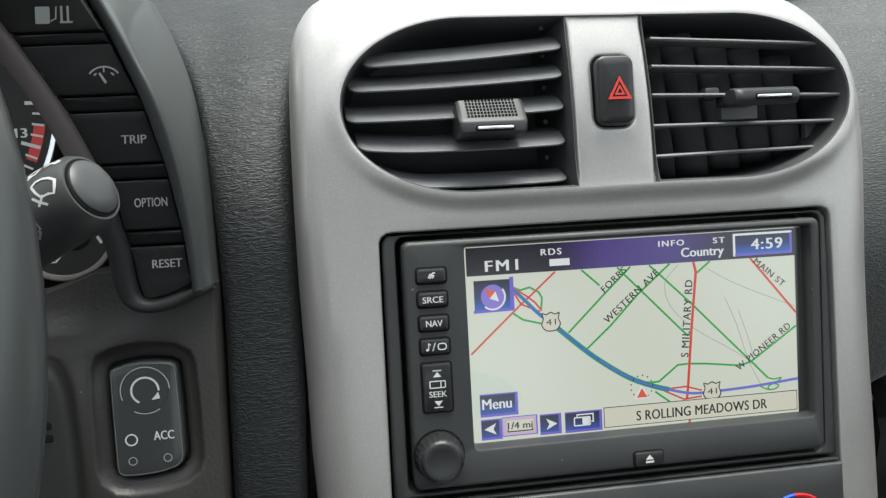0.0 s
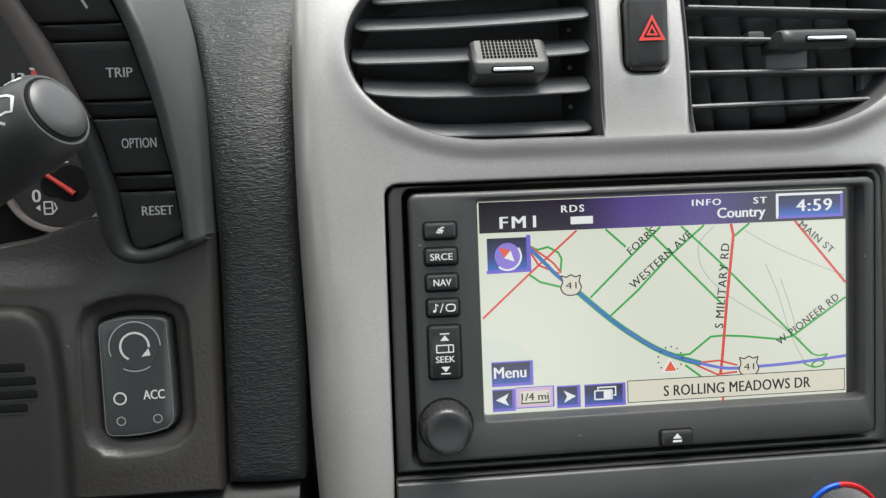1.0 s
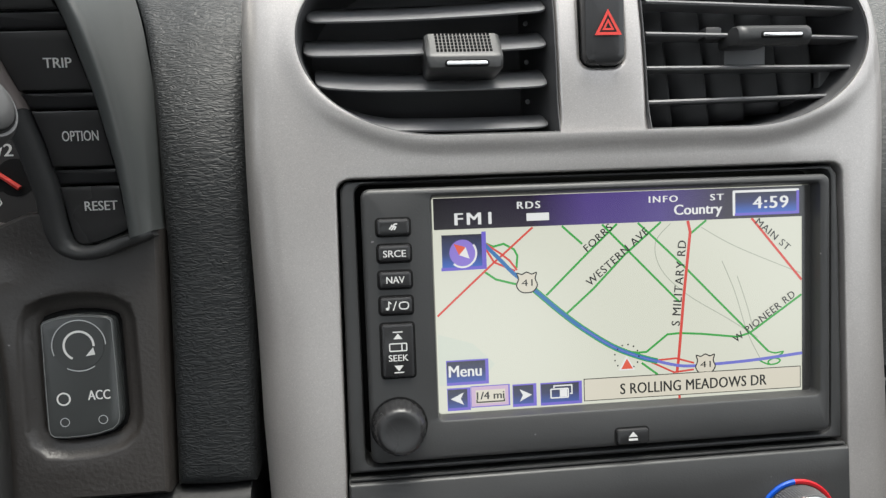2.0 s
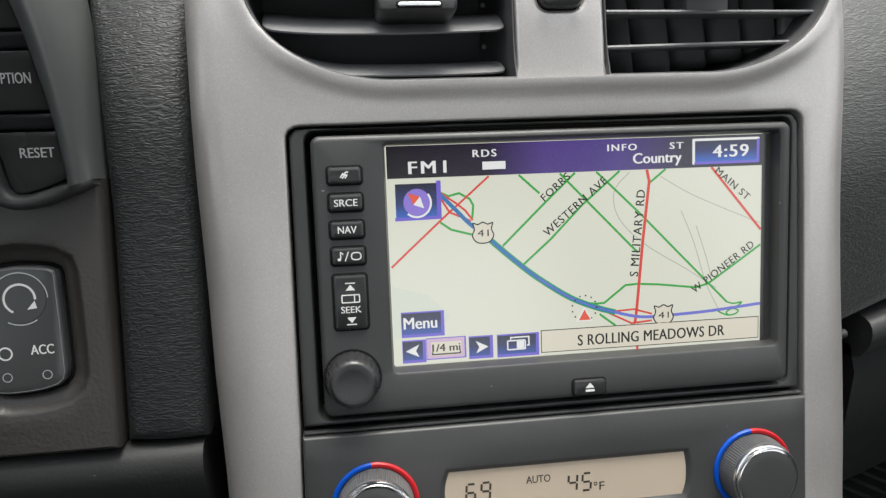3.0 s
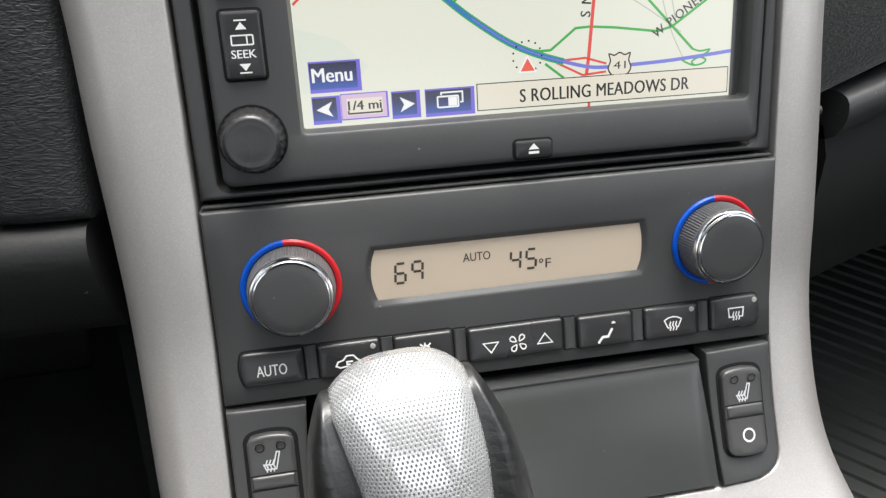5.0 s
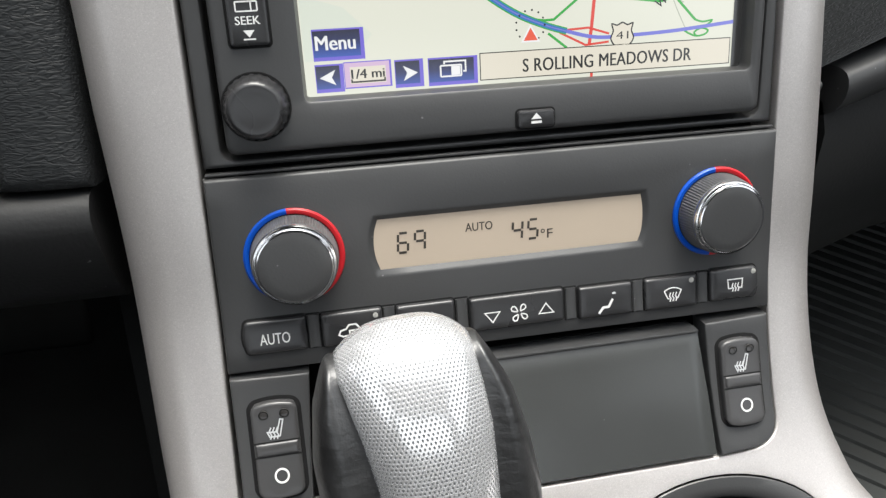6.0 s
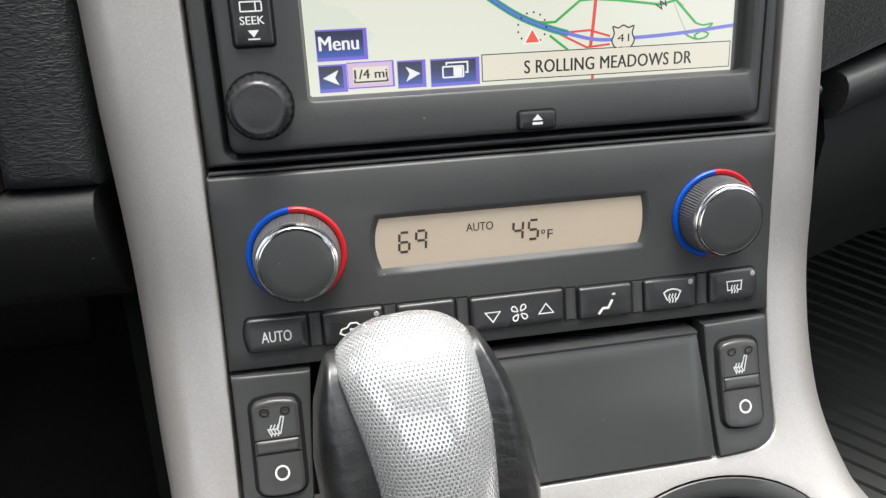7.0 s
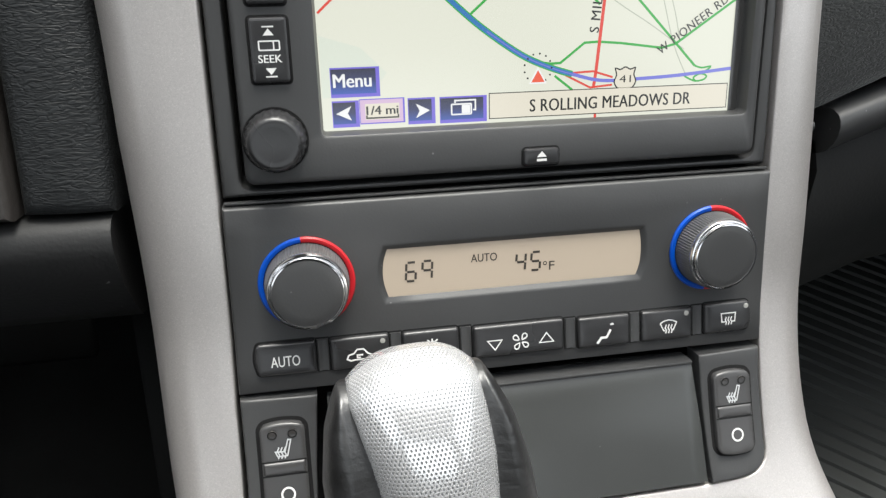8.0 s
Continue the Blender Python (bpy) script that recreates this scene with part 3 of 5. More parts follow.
def blade(x0, z0, x1, z1, rise, depth, bow, thick=1.1, tuck=7.0, lift=0.0, corner=0.0):
    """A vent blade: rounded front edge, a broad face that climbs to the back; its front corners are rounded off."""
    bm = bmesh.new()
    loops = []
    n = 40
    for k in range(n + 1):
        t = 0.5 - 0.5 * math.cos(math.pi * k / n)
        x, z = x0 + (x1 - x0) * t, z0 + (z1 - z0) * t - bow * 4 * t * (1 - t) + lift * max(0.0, 1 - t / 0.3) ** 2
        near = min(t, 1 - t) * abs(x1 - x0)
        y = 1.5
        if corner and near < corner:
            y += (corner - math.sqrt(corner * corner - (corner - near) ** 2)) * (1.5 if t < 0.5 else 1.0)
        elif not corner:
            y += 0.17 * tuck * max(0.0, 1 - near / 5.0)
        deep = max(2.0, 1.5 + depth - y)
        slope = rise * (depth - deep) / depth if corner else 0.0
        prof = [(y, z + 0.1 + slope), (y - 0.5, z + thick * 0.5 + slope), (y + 0.2, z + thick + slope), (y + deep * 0.5, z + thick + slope + (rise - slope) * 0.62), (y + deep, z + thick + rise), (y + deep, z + rise), (y + deep * 0.5, z + slope + (rise - slope) * 0.55)]
        loops.append([(x, yy, zz) for yy, zz in prof])
    stack_loops(bm, loops, True, True)
    return bm


left_vent = thing("air_vent", (-71, 20, 101), "black air vent with broad angled blades beside the driver", "air vent", "dashboard vents")
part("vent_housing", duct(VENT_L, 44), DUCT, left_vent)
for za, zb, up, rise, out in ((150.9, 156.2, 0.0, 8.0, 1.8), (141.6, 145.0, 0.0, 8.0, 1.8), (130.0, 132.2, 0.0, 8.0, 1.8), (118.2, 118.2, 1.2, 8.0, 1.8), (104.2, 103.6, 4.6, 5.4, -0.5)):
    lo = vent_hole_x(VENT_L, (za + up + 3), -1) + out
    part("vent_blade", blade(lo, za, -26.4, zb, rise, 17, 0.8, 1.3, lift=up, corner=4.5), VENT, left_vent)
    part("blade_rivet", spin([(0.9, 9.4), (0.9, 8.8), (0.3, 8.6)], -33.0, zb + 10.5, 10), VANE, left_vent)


def vent_tab(parent, x0, x1, z0, z1, front, top_pits, slot):
    """A thumb tab with a rounded front, a pitted top and a chrome-rimmed slot."""
    bm = bmesh.new()
    cz = (z0 + z1) / 2
    h = (z1 - z0) / 2
    if top_pits:
        prof = [(16, cz + 2), (2, z1 - 1.5), (front + 10.2, z1), (front + 8.6, z1 - 0.2), (front + 1.6, z0 + 6.2), (front + 0.5, z0 + 5.2), (front, z0 + 4.2), (front + 0.5, z0 + 1.0), (front + 1.8, z0), (6, z0 - 1.0), (16, cz - 2)]
    else:
        prof = [(front + 9.5, z1 - h * 0.45), (front + 8.4, z1 - h * 0.15), (front + 6, z1), (front + 2.2, z1 - 0.6), (front + 0.6, z1 - 1.8), (front, cz - h * 0.2), (front + 0.8, z0 + 1.0), (front + 2.2, z0), (front + 8.4, z0 + h * 0.15), (front + 9.5, z0 + h * 0.45)]
    loops = []
    for dx, k in ((0, 0.86), (0.5, 0.94), (1.6, 1.0), (3.5, 1.0), (-3.5, 1.0), (-1.6, 1.0), (-0.5, 0.94), (0, 0.86)):
        x = x0 + dx if len(loops) < 4 else x1 + dx
        loops.append([(x, front + 8 + (y - front - 8) * k, cz + (z - cz) * k) for y, z in prof])
    stack_loops(bm, loops, True, True)
    tab = part("thumb_tab", bm, CHARCOAL, parent)
    sx0, sx1, sz = slot
    part("chrome_bar", slab(rrect(sx0, sx1, sz - 0.75, sz + 0.75, 0.72, 3), front - 0.75, front + 0.4, 0.5), CHROME, tab, "bright chrome bar")
    part("bar_groove_shade", slab(rrect(sx0 - 0.5, sx1 + 0.5, sz - 1.2, sz + 1.2, 1.1, 3), front - 0.12, front + 0.3, 0.1), PIT, tab)
    if top_pits:
        # flush dark blocks; their black stands for the shade in the pits
        pits = []
        for i in range(15):
            for j in range(6):
                x, u = x0 + 4 + i * (x1 - x0 - 8) / 14, j / 5
                y = front + 2.2 + u * 6.0
                z = z0 + 6.2 + (z1 - 6.4 - z0) * (y - front - 1.6) / 7.0
                pits.append(block(x - 0.42, x + 0.42, y - 0.42, y + 0.5, z - 0.42, z + 0.5, 0))
        part("grip_pad", join(*pits), PIT, tab, "rows of small dark blocks that stand for shaded grip pits")
    return tab


vent_tab(left_vent, -72.0, -45.4, 123.0, 137.2, -10.6, True, (-65.4, -51.0, 125.2))

right_vent = thing("air_vent", (50, 20, 101), "black air vent with thin slats over upright vanes", "air vent", "dashboard vents")
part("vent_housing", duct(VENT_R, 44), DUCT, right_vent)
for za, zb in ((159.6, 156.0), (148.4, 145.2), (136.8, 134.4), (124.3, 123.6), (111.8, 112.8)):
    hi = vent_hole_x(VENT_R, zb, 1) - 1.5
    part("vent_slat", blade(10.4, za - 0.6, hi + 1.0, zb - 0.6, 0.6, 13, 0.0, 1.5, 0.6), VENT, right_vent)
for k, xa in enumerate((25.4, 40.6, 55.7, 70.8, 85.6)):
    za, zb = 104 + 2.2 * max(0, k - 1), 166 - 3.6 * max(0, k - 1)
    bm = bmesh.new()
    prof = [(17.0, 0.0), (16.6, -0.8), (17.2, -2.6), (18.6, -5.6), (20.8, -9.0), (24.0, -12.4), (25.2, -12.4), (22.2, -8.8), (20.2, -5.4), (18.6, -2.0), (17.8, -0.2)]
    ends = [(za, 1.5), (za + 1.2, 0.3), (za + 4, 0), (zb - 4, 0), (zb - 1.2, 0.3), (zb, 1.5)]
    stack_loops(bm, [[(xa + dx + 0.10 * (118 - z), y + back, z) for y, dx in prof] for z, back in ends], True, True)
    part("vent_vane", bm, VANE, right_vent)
vent_tab(right_vent, 39.4, 67.0, 130.2, 137.4, -12.5, False, (47.6, 62.6, 133.2))
part("tab_neck", block(41, 56, -5.5, 8, 131.4, 136.0, 1.0, 2), CHARCOAL, right_vent)
part("tab_link", block(33.5, 40, 2, 9, 134.6, 139.4, 1.0, 2), VANE, right_vent)
part("tab_carrier", block(45.8, 62.7, 12, 16, 126.6, 134.0, 0.4, 1), VENT, right_vent, "plain grey carrier plate")
part("end_clip", block(85, 93, 12, 16, 117.4, 124, 0.6), VENT, right_vent)

# ---- hazard switch ----
hazard = thing("hazard_switch", (-7, -4, 124), "black hazard switch with a red triangle", "switch")
part("rocker", slab(rrect(-15.7, -0.3, 124.8, 152.0, 3.8), -7.4, -2.2, 2.5, crown=0.3), BUTTON, hazard)
tri = [(-11.6, 135.0), (-3.4, 135.0), (-7.5, 142.6)]
part("triangle_mark", join(ribbon(tri, 1.0, -8.75, True), ribbon([(-7.5 + (x + 7.5) * 0.40, 137.2 + (z - 137.2) * 0.40 + 0.2) for x, z in tri], 0.7, -8.75, True)), REDP, hazard, "red double triangle")

# ---- navigation radio ----
nav = thing("navigation_radio", (-9, -6, -15), "charcoal navigation radio with a lit colour map screen", "car radio")
HOLE = rrect(-71.3, 73.2, 0.5, 79.6, 1.0, 3)
FASCIA = rrect(-96.6, 78.2, -14.6, 83.4, 3.2)
part("fascia", sheet(FASCIA, [HOLE], lambda x, z: -6.0, 12.0, [(0, 1.8), (0.4, 0.8), (1.0, 0.25), (2.0, 0)], [(0, 5.8), (0.5, 3.2), (0.9, 0.5), (1.6, 0)], 12, 2.0), CHARCOAL, nav)
FRAME_OUT = [(-101.8, 86.0), (-103.6, 83.5), (-104.4, -18.6)] + [(85.3, -18.8), (83.8, 60), (83.0, 83.4), (80.6, 86.4)]
part("trim_frame", sheet(FRAME_OUT, [rrect(-98.6, 80.2, -16.6, 85.2, 3.6)], lambda x, z: -2.5, 14.0, [(0, 1.2), (0.5, 0.3), (1.2, 0)], [(0, 1.0), (0.4, 0.2), (0.9, 0)], 10, 14), CHARCOAL, nav, "charcoal frame round the radio")
screen = part("screen", patch(rrect(-71.2, 73.1, 0.2, 79.5, 0.6, 2), 0.0, 1.0), MAP_BG, nav, "lit map screen")


def on_screen(name, bm, material, label=""):
    return part(name, bm, material, screen, label)


L1, L2, L3, L4, L5, L6 = -0.10, -0.20, -0.30, -0.40, -0.50, -0.60
# one dark strip for the screen's black margin and the shadow beside it
on_screen("margin_and_shadow", patch(rrect(69.9, 73.2, 0.3, 79.5, 0.2, 1), -0.35), INK)
on_screen("top_bar", patch([(-70.8, 68.0), (69.9, 67.7), (69.9, 79.3), (-70.8, 79.3)], L5), BAR, "violet title bar")
on_screen("water_area", patch([(-70.8, 11), (-70.8, 30), (-58, 26), (-50, 18), (-56, 11)], L1), MAP_PALE)


def road(pts, w, y, mat, name, soft=False):
    on_screen(name, ribbon(smooth_line(pts, 5) if soft else pts, w, y), mat)


for pts in ([(18, 67), (12, 60), (14, 50), (24, 40), (40, 30), (52, 22)], [(30, 65), (44, 57), (69.5, 46)], [(38, 52), (43, 40), (48, 24), (54, 12)], [(44, 46), (48, 34), (50, 26)]):
    road(pts, 0.32, L1, FAINT, "rail_line", True)
for pts in ([(-30.1, 42.3), (-14.4, 57.0), (-2.7, 67.6)], [(-22.6, 35.1), (-12.2, 43.9), (0.0, 56.0), (14.2, 67.6)], [(-23.6, 67.6), (-16.1, 60.7)],
            [(-8.4, 67.6), (-4.2, 63.2), (19.4, 38.8), (21.1, 37.2)], [(5.3, 67.6), (9.9, 63.3), (22.9, 50.7), (35.6, 37.6), (56.3, 16.4)],
            [(25.5, 62.7), (31.9, 67.6)], [(1.0, 19.4), (4.5, 18.9), (7.8, 19.0), (16.1, 25.2), (20.9, 25.4), (29.1, 24.7), (43.8, 22.7), (48.8, 23.9), (69.8, 37.7)],
            [(-52.4, 62.6), (-49.4, 61.1), (-45.5, 62.0), (-41.7, 59.8), (-40.5, 57.4), (-41.0, 52.9)], [(-53.0, 52.2), (-48.7, 49.1), (-41.3, 47.0)], [(5.9, 14.9), (12.1, 10.1)]):
    road(pts, 0.8, L2, GREEN, "green_road")
road([(56.3, 16.4), (59.0, 15.6), (62.3, 15.9), (60.2, 14.4), (56.0, 14.0)], 0.6, L2, GREEN, "green_loop", True)
road([(51.5, 13.9), (54.2, 12.2), (57.0, 11.2), (60.0, 11.6), (61.0, 12.8), (58.6, 13.6), (56.2, 12.4), (57.0, 11.2)], 0.6, L2, GREEN, "green_loop", True)
for pts, w in (([(-34.6, 67.6), (-45.6, 58.3), (-49.2, 55.4), (-64.3, 42.2), (-70.6, 36.6)], 0.75), ([(24.6, 67.7), (25.5, 63.4), (22.75, 40.0), (20.4, 16.2), (19.6, 10.4)], 1.1), ([(49.8, 67.7), (69.8, 43.4)], 0.9),
               ([(-52.3, 62.4), (-46.6, 58.4), (-43.5, 55.8), (-40.8, 52.2)], 0.75), ([(-52.3, 60.7), (-49.2, 55.4), (-45.0, 53.5), (-41.5, 51.9)], 0.75), ([(11.8, 15.6), (19.3, 15.9), (26.4, 13.7)], 0.7), ([(9.6, 15.0), (18.4, 10.6), (26.3, 11.2)], 0.7)):
    road(pts, w, L3, RED, "red_road")
way = [(-52.4, 61.9), (-46.4, 55.6), (-42.3, 51.2), (-35.0, 45.0), (-25.8, 36.7), (-17.3, 29.8), (-5.6, 22.0), (4.4, 17.6), (12.0, 15.2)]
road(way[3:], 2.2, -0.34, GREEN, "green_road", True)
road(way, 1.45, L4, ROUTE, "route_line", True)
road([(9.0, 16.1), (19.2, 13.3), (26.0, 12.6), (35.0, 12.8), (50.2, 13.4), (69.9, 15.0)], 1.15, L4 + 0.02, VIOLET, "highway_line", True)
on_screen("route_inlay", ribbon(smooth_line(way[5:], 5), 0.4, -0.46), VIOLET)


def shield(cx, cz):
    body = smooth_line([(-3.6, 3.4), (-1.8, 2.9), (0, 3.7), (1.8, 2.9), (3.6, 3.4), (3.1, 1.2), (3.9, -1.2), (2.4, -3.4), (0, -3.9), (-2.4, -3.4), (-3.9, -1.2), (-3.1, 1.2)], 3, True)[::-1]
    on_screen("route_shield", patch([(cx + x, cz + z) for x, z in body], L5), PAPER)
    on_screen("shield_rim", ribbon([(cx + x, cz + z) for x, z in body], 0.45, -0.55, True), INK)
    on_screen("shield_number", letters("41", cx, cz - 0.2, 2.4, 4.2, -0.58), INK)


shield(-37.3, 47.6)
shield(30.8, 13.2)
dots = [patch(ring(4.7 * math.cos(k * 0.483), 17.6 + 4.7 * math.sin(k * 0.483), 0.33, None, 8), -0.5) for k in range(13)]
on_screen("position_ring", join(*dots), INK)
on_screen("position_rim", patch([(-3.1, 12.6), (3.1, 12.6), (0, 18.0)], -0.56), GLOW)
on_screen("position_arrow", patch([(-2.3, 13.1), (2.3, 13.1), (0, 17.0)], -0.62), FLAME)
for word, x, z, h, w, ang in (("FORRS", -10.2, 62.8, 2.8, 13.0, 40), ("WESTERN AVE", -2.9, 55.4, 3.0, 30.0, 39.5), ("S MILITARY RD", 20.7, 44.4, 3.3, 32.2, 84.5),
                              ("W PIONEER RD", 54.4, 30.0, 2.9, 29.5, 35), ("MAIN ST", 58.2, 61.2, 2.7, 17.0, -41)):
    on_screen("street_name", letters(word, x, z, h, w, L6, ang, 0.007, space=1.12), INK)
on_screen("caption_frame", patch([(-16.8, 1.8), (69.2, 1.6), (69.2, 10.1), (-16.8, 10.3)], L5), INK)
on_screen("caption_box", patch([(-16.5, 2.1), (68.9, 1.9), (68.9, 9.8), (-16.5, 10.0)], -0.56), PAPER)
on_screen("caption", letters("S ROLLING MEADOWS DR", 26.2, 5.6, 4.1, 58.1, -0.64, 0, 0.012, space=1.04), INK)
on_screen("red_road", patch([(20.0, 0.1), (20.9, 0.1), (20.9, 1.7), (20.0, 1.7)], L4), RED)


def key(x0, x1, z0, z1, mat, name):
    on_screen("key_edge", patch([(x0, z0), (x1, z0), (x1, z1), (x0, z1)], L4), EDGE)
    on_screen(name, patch([(x0 + 0.2, z0 + 1.1), (x1 - 1.2, z0 + 1.1), (x1 - 1.2, z1 - 0.5), (x0 + 0.2, z1 - 0.5)], L5), mat)


key(-68.1, -52.5, 10.9, 20.2, KEY_MENU, "menu_key")
on_screen("key_word", letters("Menu", -61.2, 16.1, 4.2, 12.2, L6, 0, 0.012), GLOW)
key(-68.1, -59.5, 1.5, 9.9, KEY, "zoom_key")
on_screen("key_arrow", patch([(-66.9, 5.9), (-62.0, 3.6), (-63.2, 5.9), (-62.0, 8.2)], L6), GLOW)
on_screen("scale_edge", patch([(-59.4, 2.2), (-44.8, 2.2), (-44.8, 10.2), (-59.4, 10.2)], L4), EDGE)
on_screen("scale_box", patch([(-59.2, 2.6), (-45.4, 2.6), (-45.4, 9.9), (-59.2, 9.9)], L5), LILAC)
on_screen("scale_ground", patch([(-57.6, 3.6), (-46.6, 3.6), (-46.6, 8.6), (-57.6, 8.6)], -0.55), PAPER)
on_screen("scale_words", letters("1/4 mi", -52.1, 6.5, 2.8, 10.4, L6, 0, 0.012), INK)
on_screen("scale_bar", ribbon([(-57.2, 5.0), (-57.2, 4.1), (-47.0, 4.1), (-47.0, 5.0)], 0.5, L6), INK)
key(-43.8, -34.8, 1.4, 9.85, KEY, "zoom_key")
on_screen("key_arrow", patch([(-41.2, 8.0), (-40.0, 5.7), (-41.2, 3.4), (-36.6, 5.7)], L6), GLOW)
key(-33.3, -17.5, 1.2, 9.75, KEY, "window_key")
on_screen("window_symbol", join(ribbon(rrect(-29.4, -22.8, 3.9, 7.2, 0.2, 1), 0.5, L6, True), ribbon([(-28.2, 7.6), (-28.2, 8.4), (-21.4, 8.4), (-21.4, 5.2), (-22.2, 5.2)], 0.5, L6), patch([(-26.0, 4.2), (-23.2, 4.2), (-23.2, 6.9), (-26.0, 6.9)], L6)), GLOW)
on_screen("compass_edge", patch([(-68.6, 53.0), (-52.0, 53.2), (-52.0, 66.8), (-53.6, 66.8), (-53.6, 54.4), (-68.6, 54.2)], L5), EDGE)
on_screen("compass_key", patch([(-68.2, 54.1), (-53.6, 54.1), (-53.6, 66.0), (-68.2, 66.0)], -0.46), KEY_COMP)
on_screen("compass_disc", patch(ring(-60.7, 59.4, 4.8, None, 28), -0.54), lit("display_compass_lilac", (0.26, 0.18, 0.66)))
on_screen("compass_rim", ribbon([(-60.7 + 5.0 * math.cos(a), 59.2 + 5.0 * math.sin(a)) for a in np.linspace(-2.3, 0.65, 20)], 0.7, -0.58), GLOW)
on_screen("compass_needle", patch([(-63.9, 62.8), (-62.0, 58.6), (-59.5, 61.4)], L6), FLAME)
on_screen("compass_tail", patch([(-58.2, 57.2), (-59.5, 61.4), (-62.0, 58.6)], L6), GLOW)
on_screen("clock_edge", patch(rrect(42.2, 68.7, 68.8, 78.3, 0.3, 1), L5 - 0.05), GLOW)
on_screen("clock_shade", patch([(43.0, 68.8), (68.7, 68.8), (68.7, 77.6), (67.6, 77.6), (67.6, 69.8), (43.0, 69.8)], L5 - 0.08), EDGE)
on_screen("clock_box", patch(rrect(43.2, 67.6, 69.8, 77.4, 0.2, 1), L5 - 0.11), KEY_CLOCK)
on_screen("clock_digits", letters("4:59", 57.2, 73.5, 4.5, 14.3, -0.72, 0, 0.012, space=1.12), GLOW)
for word, x, z, h, w in (("FM1", -56.5, 71.6, 4.3, 13.6), ("RDS", -35.9, 75.8, 2.6, 8.7), ("INFO", 15.1, 76.1, 2.4, 11.3), ("ST", 36.0, 76.1, 2.4, 5.4), ("Country", 28.6, 71.3, 5.0, 18.9)):
    on_screen("title_word", letters(word, x, z, h, w, L6, 0, 0.014, space=1.0 if word == "Country" else 1.25), GLOW)
on_screen("station_name", patch([(-36.8, 70.0), (-28.4, 70.0), (-28.4, 72.8), (-36.8, 72.8)], L6), GLOW, "plain light bar where a name shows")


def nav_key(z0, z1):
    return part("key_button", slab(rrect(-91.4, -79.9, z0, z1, 1.2), -7.6, -3.5, 1.1), BUTTON, nav)


# dark plates laid on the face, in place of shaded gaps round the keys
for z0, z1 in ((67.0, 72.8), (57.8, 63.7), (48.5, 54.4), (39.3, 45.4), (16.7, 35.9)):
    part("key_gap_shade", slab(rrect(-92.0, -79.3, z0 - 0.6, z1 + 0.6, 1.6), -6.12, -5.0, 0.1), PIT, nav)
k = nav_key(67.0, 72.8)
part("talk_symbol", strokes([[(-0.5, -0.3), (-0.1, 0.3)], [(-0.3, -0.4), (0.05, -0.05), (-0.2, 0.15)], [(0.2, 0.45), (0.05, 0.1), (0.35, 0.0), (0.1, -0.4)], [(0.25, 0.4), (0.55, 0.4)]], -85.7, 70.0, 2.6, 0.45, -7.7), WHITE, k)
k = nav_key(57.8, 63.7)
part("legend", letters("SRCE", -85.6, 60.7, 2.4, 8.0, -7.7, 0, 0.006), WHITE, k)
k = nav_key(48.5, 54.4)
part("legend", letters("NAV", -85.6, 51.5, 2.4, 6.4, -7.7, 0, 0.006), WHITE, k)
k = nav_key(39.3, 45.4)
part("sound_symbol", join(ribbon([(-88.3, 41.6), (-88.3, 43.9), (-87.4, 43.2)], 0.4, -7.7), patch(ring(-88.8, 41.4, 0.6, 0.5, 10), -7.7), ribbon([(-86.8, 40.8), (-85.6, 44.0)], 0.35, -7.7), ribbon(rrect(-84.6, -81.4, 41.2, 43.6, 1.0, 3), 0.42, -7.7, True)), WHITE, k)
k = nav_key(16.7, 35.9)
part("seek_symbol", join(patch([(-87.2, 30.6), (-84.0, 30.6), (-85.6, 32.6)], -7.7), ribbon([(-87.3, 33.1), (-83.9, 33.1)], 0.4, -7.7), ribbon(rrect(-88.6, -82.6, 26.4, 29.0, 0.2, 1), 0.4, -7.7, True), ribbon([(-84.3, 26.4), (-84.3, 29.0)], 0.4, -7.7),
                         patch([(-87.2, 21.2), (-85.6, 19.2), (-84.0, 21.2)], -7.7), ribbon([(-87.3, 18.7), (-83.9, 18.7)], 0.4, -7.7)), WHITE, k)
part("legend", letters("SEEK", -85.6, 23.9, 2.3, 7.0, -7.7, 0, 0.006), WHITE, k)
part("key_gap_shade", slab(rrect(-7.3, 6.0, -14.0, -7.2, 1.6), -6.12, -5.0, 0.1), PIT, nav)
k = part("eject_button", slab(rrect(-6.7, 5.5, -13.4, -7.8, 1.2), -7.6, -3.5, 0.9), BUTTON, nav)
part("eject_symbol", join(patch([(-2.4, -10.6), (1.0, -10.6), (-0.7, -8.7)], -7.7), patch([(-2.4, -12.0), (1.0, -12.0), (1.0, -11.2), (-2.4, -11.2)], -7.7)), WHITE, k)
# a dark disc stands for the shaded gap round the knob
part("knob_gap_shade", spin([(10.2, -5.5), (10.2, -6.15), (8.5, -6.16)], -86.3, -0.6), PIT, nav)
knob = part("volume_knob", spin([(9.4, -5.5), (9.4, -7.0), (9.0, -10.0), (8.5, -13.4), (8.0, -14.8), (7.3, -15.5), (6.6, -15.6), (5.0, -15.4), (2.5, -15.25), (0.5, -15.2)], -86.3, -0.6, 96, lambda i, q: 0.25 * (i % 4 < 2) if 0 < q < 4 else 0), BUTTON, nav)

# ---- climate control ----
clim = thing("climate_control", (-9.5, -6, -87), "charcoal climate control panel with a tan display", "climate control")
CPANEL = [(-105.9, -84.7), (-104.9, -21.2), (86.0, -21.2), (87.0, -60.0), (86.4, -85.6)][::-1]
